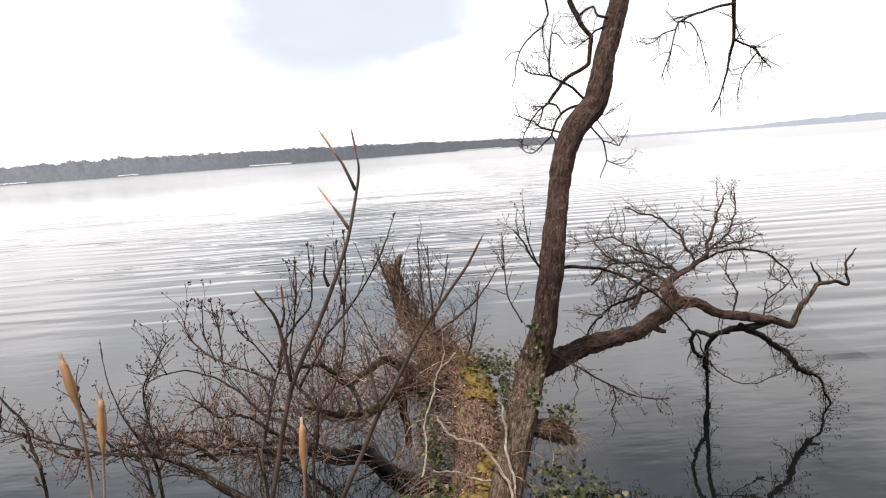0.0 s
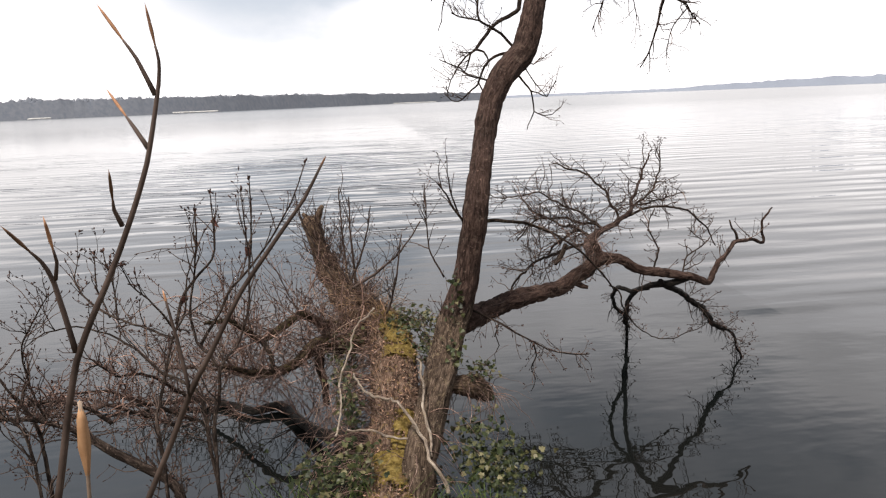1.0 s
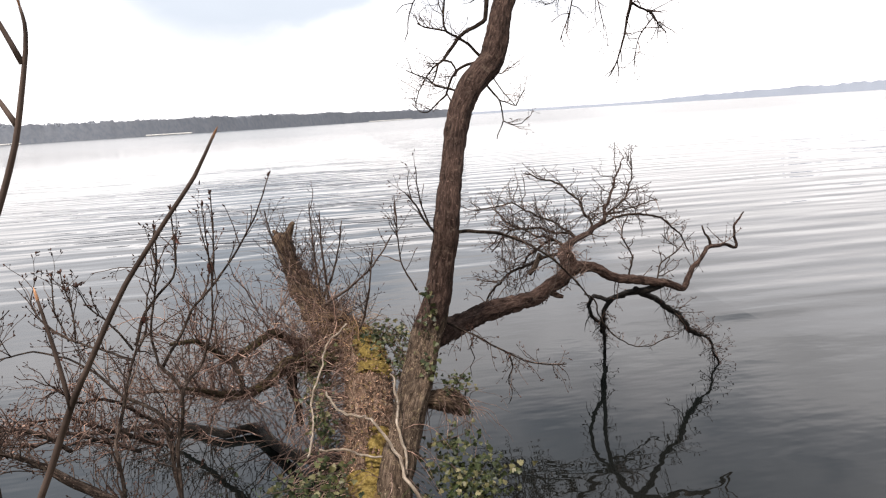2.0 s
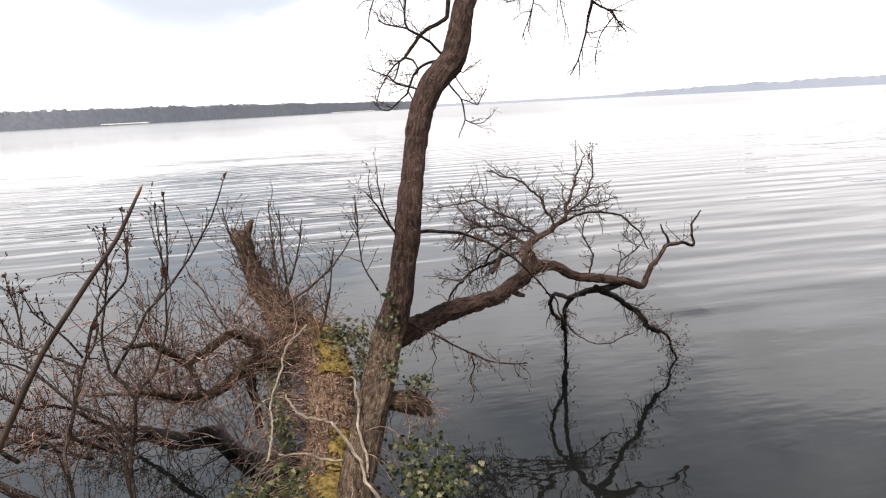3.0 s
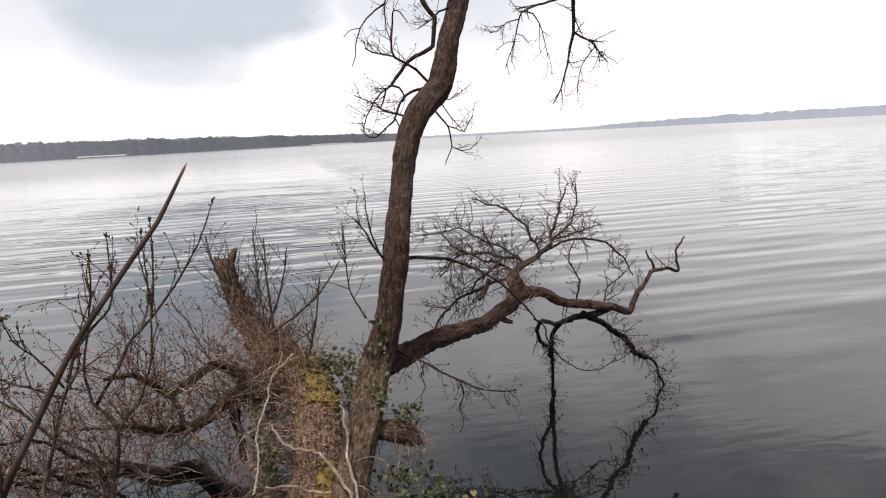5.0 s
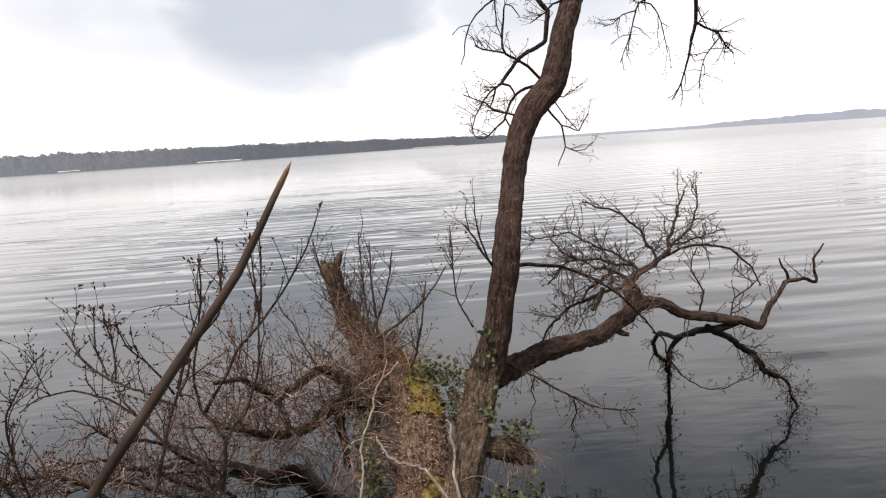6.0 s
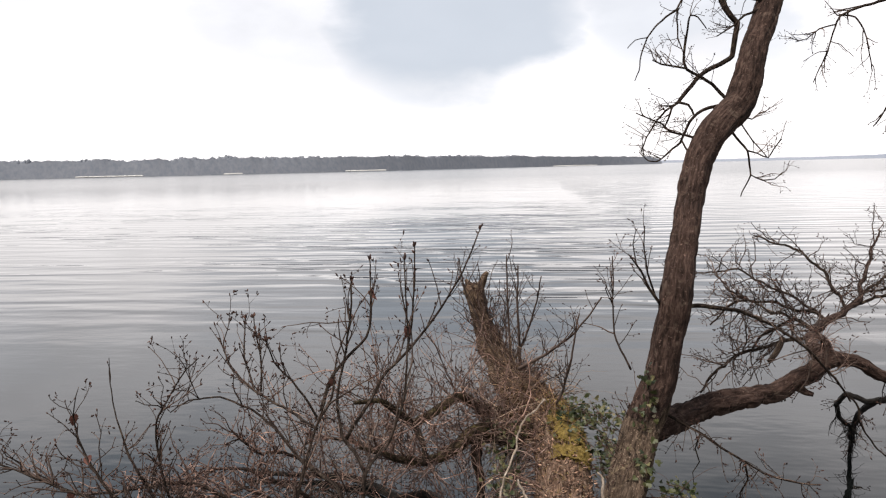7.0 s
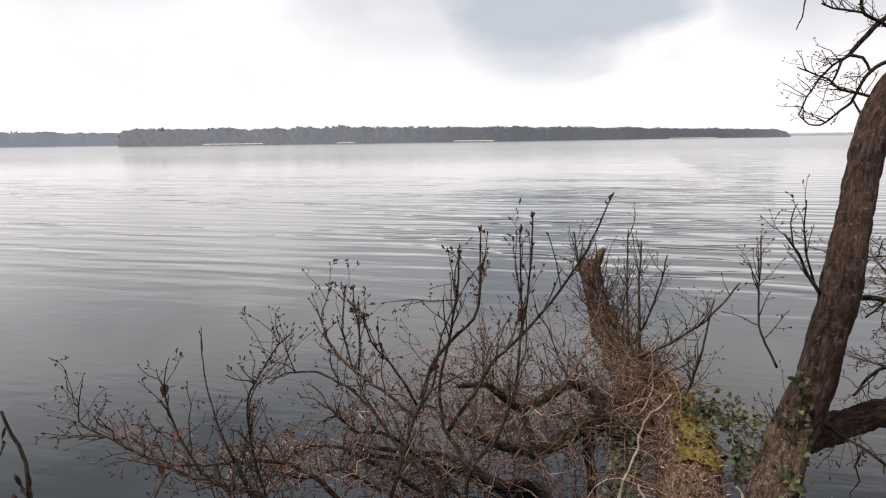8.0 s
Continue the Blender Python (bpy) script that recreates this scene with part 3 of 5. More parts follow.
limb(tree, "stem", [(0.100, 2.400, 0.000, 0.0967), (0.150, 2.600, 0.060, 0.0870)] + [(0.186, 2.800, 0.314, 0.0728), (0.279, 3.080, 0.482, 0.0759), (0.360, 3.280, 0.638, 0.0763), (0.424, 3.380, 0.767, 0.0772), (0.494, 3.430, 0.948, 0.0631), (0.530, 3.450, 1.114, 0.0622), (0.565, 3.470, 1.308, 0.0639), (0.614, 3.580, 1.535, 0.0568), (0.657, 3.690, 1.684, 0.0560), (0.712, 3.790, 1.850, 0.0620), (0.798, 3.870, 1.973, 0.0670), (0.923, 3.975, 2.093, 0.0700), (0.978, 4.020, 2.201, 0.0690), (1.021, 4.070, 2.342, 0.0640), (1.112, 4.180, 2.566, 0.0590), (1.190, 4.270, 2.794, 0.0560), (1.370, 4.430, 3.412, 0.0502), (1.500, 4.550, 4.117, 0.0385)], BARK, "stem", 36, 0.13, 0.012, "upright stem with furrowed brown bark", 0.008)
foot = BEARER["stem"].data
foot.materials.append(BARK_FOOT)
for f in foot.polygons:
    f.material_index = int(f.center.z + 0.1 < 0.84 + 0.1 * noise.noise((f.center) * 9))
limb(tree, "limb", [(0.412, 3.420, 0.726, 0.0609), (0.539, 3.500, 0.735, 0.0558), (0.624, 3.580, 0.738, 0.0525), (0.834, 3.730, 0.758, 0.0453), (1.083, 3.860, 0.760, 0.0420), (1.242, 3.930, 0.822, 0.0416), (1.373, 3.970, 0.892, 0.0372), (1.507, 3.980, 0.885, 0.0293), (1.641, 3.990, 0.806, 0.0267), (1.833, 4.000, 0.766, 0.0268), (1.999, 4.010, 0.725, 0.0242), (2.089, 4.020, 0.693, 0.0188), (2.205, 4.100, 0.801, 0.0151), (2.282, 4.160, 0.840, 0.0112), (2.374, 4.220, 0.881, 0.0128), (2.507, 4.290, 0.877, 0.0101), (2.658, 4.370, 0.838, 0.0096), (2.637, 4.370, 0.922, 0.0074), (2.647, 4.380, 0.992, 0.0067), (2.695, 4.400, 1.024, 0.0059), (2.751, 4.420, 1.065, 0.0037)], BARK, "limb", 24, 0.34, 0.012, "crooked limb reaching out over the water", 0.014)
limb(tree, "stump", [(-0.051, 4.250, 0.554, 0.1029), (-0.141, 4.500, 0.571, 0.0927), (-0.220, 4.700, 0.608, 0.0793), (-0.307, 4.850, 0.770, 0.0691), (-0.373, 4.950, 0.926, 0.0631), (-0.398, 5.000, 1.033, 0.0696), (-0.405, 5.020, 1.065, 0.0641)], ROT, "stump", 26, 0.3, 0.015, "broken rotten stump end", 0.006)
limb(tree, "splinter", [(-0.413, 5.000, 1.022, 0.0290), (-0.437, 5.000, 1.077, 0.0193), (-0.461, 5.000, 1.109, 0.0097)], ROT, "prong_a", 9, 0.2, 0.015)
limb(tree, "splinter", [(-0.385, 5.020, 1.017, 0.0330), (-0.355, 5.023, 1.077, 0.0259), (-0.334, 5.027, 1.130, 0.0188), (-0.310, 5.030, 1.152, 0.0117)], ROT, "prong_b", 9, 0.2, 0.015)
limb(tree, "broken_stub", [(0.357, 3.220, 0.502, 0.0397), (0.432, 3.220, 0.492, 0.0450), (0.505, 3.240, 0.456, 0.0480), (0.563, 3.260, 0.412, 0.0402), (0.592, 3.270, 0.386, 0.0121)], ROT, "stub", 18, 0.4, 0.012, "short broken stub of rotten wood")
limb(tree, "broken_stub", [(1.215, 3.930, 0.773, 0.0227), (1.259, 3.915, 0.754, 0.0161), (1.289, 3.900, 0.744, 0.0096)], BARK, "stub_b", 9, 0.3, 0.01)
limb(tree, "broken_stub", [(1.198, 4.050, 0.976, 0.0150), (1.159, 4.025, 0.915, 0.0133), (1.114, 4.000, 0.873, 0.0116)], BARK_DARK, "stub_c", 8, 0.3, 0.01)
limb(tree, "knob", [(1.376, 4.000, 0.896, 0.0322), (1.372, 3.993, 0.940, 0.0255), (1.358, 3.987, 0.978, 0.0189), (1.346, 3.980, 1.002, 0.0123)], BARK, "knob", 14, 0.2, 0.02)
limb(tree, "branch", [(2.398, 4.240, 0.882, 0.0105), (2.382, 4.233, 0.940, 0.0085), (2.349, 4.227, 0.983, 0.0064), (2.330, 4.220, 1.032, 0.0044)], BARK_DARK, "limb_spur", 6, wander=0.02)
limb(tree, "branch", [(1.956, 4.010, 0.730, 0.0210), (1.836, 4.010, 0.701, 0.0223), (1.765, 4.060, 0.678, 0.0199), (1.712, 4.220, 0.605, 0.0166), (1.752, 4.470, 0.443, 0.0146), (1.847, 4.720, 0.250, 0.0140), (1.954, 4.980, 0.005, 0.0115)], WET, "sub_limb", 10, 0.12)
limb(tree, "branch", [(1.754, 4.120, 0.645, 0.0150), (1.690, 4.266, 0.600, 0.0146), (1.644, 4.412, 0.583, 0.0140), (1.687, 4.558, 0.431, 0.0133), (1.818, 4.704, 0.258, 0.0126), (1.906, 4.850, 0.101, 0.0119)], WET, "hang_a", 7, 0.12, wander=0.03)
limb(tree, "branch", [(1.400, 3.850, 0.760, 0.0050), (1.480, 3.900, 0.700, 0.0046), (1.560, 3.950, 0.545, 0.0042), (1.655, 3.980, 0.417, 0.0038), (1.770, 4.010, 0.345, 0.0035), (1.900, 4.040, 0.325, 0.0031), (2.040, 4.070, 0.350, 0.0027), (2.130, 4.100, 0.395, 0.0022)], BARK_DARK, "hang_b", 6, wander=0.02)
limb(tree, "branch", [(1.782, 4.010, 0.715, 0.0199), (1.936, 4.098, 0.628, 0.0195), (2.081, 4.185, 0.532, 0.0189), (2.244, 4.272, 0.370, 0.0183), (2.397, 4.360, 0.248, 0.0178)], WET, "hang_c", 8, 0.12, wander=0.03)
limb(tree, "branch", [(2.397, 4.360, 0.248, 0.0098), (2.476, 4.383, 0.208, 0.0090), (2.533, 4.405, 0.125, 0.0080), (2.577, 4.428, 0.002, 0.0070), (2.589, 4.450, -0.118, 0.0060)], WET, "hang_d", 6, wander=0.03)
limb(tree, "branch", lean_out([(1.340, 4.000, 0.900, 0.0309), (1.370, 4.150, 0.966, 0.0268), (1.572, 4.450, 0.971, 0.0202), (1.811, 4.700, 1.014, 0.0152), (1.979, 4.950, 1.125, 0.0113), (2.110, 5.150, 1.246, 0.0084), (2.244, 5.350, 1.378, 0.0052)], 1.05), BARK, "up_a", 10, 0.12, wander=0.024)
limb(tree, "branch", lean_out([(1.714, 4.600, 1.003, 0.0104), (1.882, 4.600, 1.071, 0.0089), (2.075, 4.600, 1.069, 0.0075), (2.235, 4.600, 1.033, 0.0067), (2.357, 4.600, 0.925, 0.0060), (2.426, 4.600, 0.787, 0.0045)], 1.08, 1.06), BARK_DARK, "up_b", 6, wander=0.024)
limb(tree, "branch", lean_out([(1.749, 4.650, 1.008, 0.0090), (1.669, 4.700, 1.184, 0.0076), (1.544, 4.750, 1.307, 0.0069), (1.415, 4.800, 1.370, 0.0062), (1.313, 4.800, 1.407, 0.0047)], 1.2, 1.05), BARK_DARK, "up_c", 6, wander=0.024)
limb(tree, "branch", lean_out([(1.555, 4.400, 0.982, 0.0100), (1.404, 4.350, 1.045, 0.0084), (1.239, 4.300, 1.107, 0.0069), (1.076, 4.250, 1.096, 0.0055), (0.932, 4.200, 1.012, 0.0041)], 1.22, 1.04), BARK_DARK, "up_d", 6, wander=0.024)
limb(tree, "branch", lean_out([(1.385, 4.200, 0.943, 0.0108), (1.223, 4.150, 0.917, 0.0094), (1.026, 4.100, 0.878, 0.0079), (0.885, 4.050, 0.783, 0.0065), (0.816, 4.000, 0.700, 0.0051)], 1.12), BARK_DARK, "up_e", 7, wander=0.024)
limb(tree, "branch", lean_out([(1.428, 4.200, 0.957, 0.0108), (1.308, 4.167, 1.031, 0.0090), (1.167, 4.133, 0.970, 0.0071), (1.116, 4.100, 0.886, 0.0053)], 1.12, 1.02), BARK_DARK, "up_f", 7, wander=0.024)
limb(tree, "branch", lean_out([(1.811, 4.700, 1.014, 0.0091), (2.010, 4.800, 1.161, 0.0075), (2.146, 4.900, 1.287, 0.0058), (2.185, 5.000, 1.435, 0.0041)], 1.06, 1.05), BARK_DARK, "up_g", 6, wander=0.024)
limb(tree, "branch", lean_out([(1.887, 4.800, 1.067, 0.0078), (2.096, 4.850, 1.096, 0.0059), (2.326, 4.900, 1.129, 0.0040)], 1.06, 1.05), BARK_DARK, "up_h", 6, wander=0.024)
limb(tree, "branch", lean_out([(1.572, 4.450, 0.971, 0.0086), (1.366, 4.467, 1.126, 0.0070), (1.142, 4.483, 1.233, 0.0053), (0.896, 4.500, 1.216, 0.0036)], 1.24, 1.05), BARK_DARK, "up_i", 6, wander=0.024)
limb(tree, "branch", [(1.757, 4.080, 0.760, 0.0066), (1.831, 4.153, 0.885, 0.0056), (1.788, 4.227, 1.026, 0.0045), (1.862, 4.300, 1.120, 0.0035)], BARK_DARK, "up_j", 6, wander=0.024)
limb(tree, "branch", [(1.969, 4.120, 0.710, 0.0053), (2.032, 4.163, 0.822, 0.0045), (2.156, 4.207, 0.895, 0.0036), (2.078, 4.250, 0.992, 0.0027)], BARK_DARK, "up_k", 6, wander=0.024)
limb(tree, "branch", lean_out([(1.377, 4.400, 0.982, 0.0071), (1.239, 4.450, 1.045, 0.0061), (1.100, 4.500, 1.109, 0.0051), (1.039, 4.550, 1.203, 0.0041), (1.095, 4.600, 1.288, 0.0030)], 1.2, 1.04), BARK_DARK, "up_l", 6, wander=0.024)
limb(tree, "branch", [(0.604, 3.470, 1.253, 0.0100), (0.714, 3.524, 1.243, 0.0093), (0.834, 3.579, 1.215, 0.0085), (0.946, 3.633, 1.167, 0.0077), (1.045, 3.687, 1.108, 0.0069), (1.193, 3.741, 1.003, 0.0061), (1.336, 3.796, 0.857, 0.0052), (1.427, 3.850, 0.732, 0.0043)], BARK_DARK, "side_a", 7)
limb(tree, "branch", [(0.470, 3.400, 0.843, 0.0065), (0.560, 3.417, 0.790, 0.0060), (0.663, 3.433, 0.728, 0.0055), (0.791, 3.450, 0.630, 0.0050), (0.927, 3.467, 0.544, 0.0044), (1.055, 3.483, 0.500, 0.0039), (1.172, 3.500, 0.489, 0.0034)], BARK_DARK, "low_a", 6)
limb(tree, "branch", [(0.849, 3.450, 0.590, 0.0044), (0.866, 3.463, 0.514, 0.0036), (0.843, 3.475, 0.443, 0.0028), (0.864, 3.487, 0.377, 0.0019), (0.847, 3.500, 0.309, 0.0011)], BARK_DARK, "low_b", 5)
limb(tree, "branch", [(0.663, 3.420, 0.729, 0.0038), (0.639, 3.428, 0.660, 0.0031), (0.657, 3.435, 0.600, 0.0025), (0.634, 3.442, 0.551, 0.0018), (0.643, 3.450, 0.491, 0.0011)], BARK_DARK, "low_c", 5)
limb(tree, "branch", [(1.216, 4.300, 2.906, 0.0182), (1.071, 4.297, 2.974, 0.0175), (0.925, 4.281, 2.871, 0.0168), (0.880, 4.252, 2.735, 0.0160), (0.914, 4.223, 2.633, 0.0153), (0.931, 4.209, 2.576, 0.0146), (0.977, 4.208, 2.516, 0.0139), (0.968, 4.204, 2.429, 0.0133), (0.952, 4.186, 2.354, 0.0126), (0.912, 4.155, 2.327, 0.0118), (0.847, 4.128, 2.293, 0.0111), (0.790, 4.117, 2.262, 0.0105), (0.746, 4.116, 2.217, 0.0099), (0.707, 4.110, 2.166, 0.0092), (0.685, 4.090, 2.133, 0.0086)], BARK_DARK, "arch", 9, wander=0.012)
limb(tree, "branch", [(0.683, 4.080, 2.132, 0.0074), (0.647, 4.049, 2.105, 0.0060), (0.624, 4.039, 2.045, 0.0047), (0.610, 4.040, 2.014, 0.0034)], BARK_DARK, "arch_a", 6, wander=0.012)
limb(tree, "branch", [(0.683, 4.080, 2.132, 0.0057), (0.622, 4.066, 2.092, 0.0049), (0.576, 4.084, 2.037, 0.0041), (0.533, 4.050, 1.970, 0.0033), (0.507, 4.070, 1.905, 0.0026)], BARK_DARK, "arch_b", 6, wander=0.012)
limb(tree, "branch", [(0.683, 4.080, 2.132, 0.0068), (0.722, 4.046, 2.115, 0.0060), (0.742, 4.032, 2.064, 0.0052), (0.725, 4.030, 2.034, 0.0045)], BARK_DARK, "arch_c", 6, wander=0.012)
limb(tree, "branch", [(0.864, 3.950, 2.104, 0.0088), (0.790, 3.960, 2.090, 0.0082), (0.739, 3.942, 2.065, 0.0075), (0.704, 3.920, 2.032, 0.0068), (0.683, 3.926, 1.986, 0.0062), (0.672, 3.939, 1.941, 0.0056), (0.637, 3.926, 1.912, 0.0049), (0.592, 3.902, 1.875, 0.0043), (0.552, 3.902, 1.850, 0.0037), (0.512, 3.917, 1.856, 0.0031), (0.471, 3.910, 1.897, 0.0024)], BARK_DARK, "left_b", 7, wander=0.012)
limb(tree, "branch", [(0.705, 3.830, 1.876, 0.0058), (0.690, 3.889, 1.892, 0.0051), (0.671, 3.930, 1.941, 0.0044)], BARK_DARK, "left_g", 6, wander=0.012)
limb(tree, "branch", [(0.886, 3.970, 2.125, 0.0083), (0.809, 3.979, 2.198, 0.0076), (0.751, 3.956, 2.238, 0.0069), (0.688, 3.939, 2.273, 0.0063), (0.679, 3.953, 2.313, 0.0057), (0.689, 3.956, 2.411, 0.0050), (0.689, 3.929, 2.480, 0.0044), (0.693, 3.919, 2.504, 0.0037), (0.732, 3.936, 2.496, 0.0031), (0.769, 3.930, 2.443, 0.0024)], BARK_DARK, "left_f", 7, wander=0.012)
limb(tree, "branch", [(0.684, 3.920, 2.270, 0.0049), (0.620, 3.899, 2.278, 0.0044), (0.574, 3.899, 2.285, 0.0040), (0.535, 3.910, 2.305, 0.0035)], BARK_DARK, "left_a", 6, wander=0.012)
limb(tree, "branch", [(0.738, 3.860, 1.944, 0.0059), (0.663, 3.858, 1.971, 0.0052), (0.603, 3.848, 1.984, 0.0045), (0.557, 3.854, 2.018, 0.0038), (0.495, 3.836, 2.048, 0.0031), (0.450, 3.850, 2.075, 0.0024)], BARK_DARK, "left_h", 6, wander=0.012)
limb(tree, "branch", [(1.098, 4.160, 2.583, 0.0064), (0.993, 4.126, 2.528, 0.0054), (0.945, 4.124, 2.492, 0.0045), (0.890, 4.070, 2.467, 0.0035), (0.847, 4.070, 2.436, 0.0026)], BARK_DARK, "left_i", 6, wander=0.012)
limb(tree, "branch", [(1.109, 4.160, 2.602, 0.0082), (1.016, 4.171, 2.626, 0.0077), (1.009, 4.214, 2.689, 0.0074), (0.957, 4.205, 2.672, 0.0069), (0.926, 4.250, 2.644, 0.0066)], BARK_DARK, "left_j", 6, wander=0.012)
limb(tree, "branch", [(0.922, 4.270, 2.868, 0.0084), (0.812, 4.257, 2.904, 0.0077), (0.732, 4.206, 2.791, 0.0069), (0.709, 4.178, 2.727, 0.0061), (0.727, 4.174, 2.652, 0.0054), (0.689, 4.133, 2.582, 0.0047), (0.674, 4.090, 2.502, 0.0039), (0.669, 4.085, 2.437, 0.0032), (0.689, 4.060, 2.372, 0.0025)], BARK_DARK, "left_k", 7, wander=0.012)
limb(tree, "branch", [(0.682, 4.100, 2.575, 0.0052), (0.620, 4.092, 2.542, 0.0047), (0.563, 4.052, 2.488, 0.0041), (0.529, 4.064, 2.441, 0.0037), (0.499, 4.025, 2.358, 0.0032), (0.488, 4.016, 2.280, 0.0027), (0.468, 4.010, 2.229, 0.0022)], BARK_DARK, "left_d", 6, wander=0.012)
limb(tree, "branch", [(0.527, 4.050, 2.438, 0.0028), (0.472, 4.049, 2.433, 0.0024), (0.430, 4.030, 2.396, 0.0020)], BARK_DARK, "left_e", 5, wander=0.012)
limb(tree, "branch", [(0.861, 3.930, 2.013, 0.0060), (0.925, 3.931, 1.935, 0.0054), (0.950, 3.899, 1.891, 0.0048), (0.965, 3.919, 1.830, 0.0042), (0.968, 3.889, 1.781, 0.0036), (0.950, 3.887, 1.739, 0.0030), (0.930, 3.890, 1.683, 0.0024)], BARK_DARK, "right_a", 6, wander=0.012)
limb(tree, "branch", [(0.951, 3.900, 1.891, 0.0040), (0.990, 3.881, 1.878, 0.0036), (1.044, 3.894, 1.860, 0.0032), (1.058, 3.855, 1.900, 0.0028), (1.091, 3.870, 1.935, 0.0024)], BARK_DARK, "right_b", 5, wander=0.012)
limb(tree, "branch", [(0.965, 3.880, 1.781, 0.0032), (1.008, 3.859, 1.756, 0.0028), (1.063, 3.859, 1.763, 0.0025), (1.106, 3.870, 1.791, 0.0021)], BARK_DARK, "right_c", 5, wander=0.012)
limb(tree, "branch", [(0.902, 3.940, 2.062, 0.0038), (0.962, 3.906, 1.965, 0.0033), (1.004, 3.892, 1.902, 0.0029), (1.040, 3.890, 1.860, 0.0024)], BARK_DARK, "right_d", 5, wander=0.012)
limb(tree, "branch", [(0.912, 3.950, 2.058, 0.0038), (0.978, 3.926, 2.034, 0.0033), (1.003, 3.922, 2.060, 0.0027), (1.025, 3.930, 2.067, 0.0022)], BARK_DARK, "right_e", 5, wander=0.012)
limb(tree, "branch", [(0.499, 3.450, 1.261, 0.0073), (0.451, 3.433, 1.340, 0.0058), (0.415, 3.417, 1.415, 0.0042), (0.364, 3.400, 1.477, 0.0027)], BARK_DARK, "knot_tw", 6)
limb(tree, "branch", [(0.477, 3.450, 1.292, 0.0050), (0.442, 3.433, 1.397, 0.0039), (0.427, 3.417, 1.497, 0.0029), (0.421, 3.400, 1.599, 0.0020)], BARK_DARK, "knot_tx", 5)
limb(tree, "branch", [(1.435, 4.480, 3.735, 0.0396), (1.669, 4.500, 3.932, 0.0336), (2.042, 4.900, 3.892, 0.0306), (2.281, 5.150, 3.591, 0.0258), (2.316, 5.200, 3.297, 0.0239)], BARK_DARK, "over", 9)
limb(tree, "branch", [(2.317, 5.200, 3.337, 0.0200), (2.305, 5.220, 2.984, 0.0180), (2.296, 5.240, 2.743, 0.0150), (2.298, 5.260, 2.547, 0.0120), (2.210, 5.280, 2.191, 0.0061), (2.137, 5.300, 2.040, 0.0040)], BARK_DARK, "drop_a", 7)
limb(tree, "branch", [(2.282, 5.220, 2.575, 0.0092), (2.364, 5.240, 2.533, 0.0079), (2.471, 5.260, 2.486, 0.0066), (2.536, 5.280, 2.405, 0.0053), (2.602, 5.300, 2.345, 0.0040)], BARK_DARK, "drop_b", 6)
limb(tree, "branch", [(2.480, 5.250, 2.467, 0.0053), (2.385, 5.267, 2.345, 0.0044), (2.356, 5.283, 2.262, 0.0035), (2.344, 5.300, 2.112, 0.0027)], BARK_DARK, "drop_c", 5)
limb(tree, "branch", [(2.291, 5.200, 2.826, 0.0104), (2.117, 5.200, 2.797, 0.0092), (1.981, 5.200, 2.763, 0.0080), (1.863, 5.200, 2.714, 0.0068), (1.838, 5.200, 2.646, 0.0056), (1.804, 5.200, 2.504, 0.0044), (1.728, 5.200, 2.319, 0.0033)], BARK_DARK, "drop_d", 6)
limb(tree, "branch", [(1.863, 5.200, 2.722, 0.0065), (1.956, 5.200, 2.703, 0.0054), (2.019, 5.200, 2.600, 0.0043), (2.069, 5.200, 2.380, 0.0033)], BARK_DARK, "drop_e", 5)
limb(tree, "branch", [(1.843, 5.200, 2.666, 0.0052), (1.748, 5.183, 2.645, 0.0043), (1.674, 5.167, 2.585, 0.0034), (1.594, 5.150, 2.565, 0.0026)], BARK_DARK, "drop_f", 5)
limb(tree, "low_limb", [(-0.122, 4.250, 0.483, 0.0386), (-0.244, 4.139, 0.530, 0.0345), (-0.281, 4.028, 0.583, 0.0306), (-0.388, 3.917, 0.691, 0.0268), (-0.477, 3.806, 0.666, 0.0233), (-0.594, 3.694, 0.629, 0.0199), (-0.640, 3.583, 0.720, 0.0167), (-0.664, 3.472, 0.799, 0.0137), (-0.697, 3.361, 0.857, 0.0109), (-0.756, 3.250, 0.890, 0.0082)], BARK_MOSSY, "L1", 14, 0.12)
limb(tree, "low_limb", [(-0.556, 3.500, 0.704, 0.0167), (-0.532, 3.467, 0.673, 0.0148), (-0.507, 3.433, 0.635, 0.0130), (-0.492, 3.400, 0.555, 0.0112)], BARK_DARK, "L1b", 8, 0.12)
limb(tree, "low_limb", [(-0.041, 4.000, 0.491, 0.0510), (-0.189, 3.938, 0.502, 0.0449), (-0.273, 3.875, 0.541, 0.0390), (-0.338, 3.812, 0.533, 0.0333), (-0.435, 3.750, 0.460, 0.0278), (-0.558, 3.688, 0.444, 0.0225), (-0.657, 3.625, 0.478, 0.0174), (-0.720, 3.562, 0.535, 0.0124), (-0.814, 3.500, 0.585, 0.0077)], BARK_MOSSY, "L2", 14, 0.14)
limb(tree, "low_limb", [(-0.319, 3.800, 0.546, 0.0311), (-0.299, 3.805, 0.491, 0.0279), (-0.305, 3.810, 0.398, 0.0248), (-0.287, 3.815, 0.303, 0.0216), (-0.286, 3.820, 0.161, 0.0185)], BARK_DARK, "L2b", 12, 0.14)
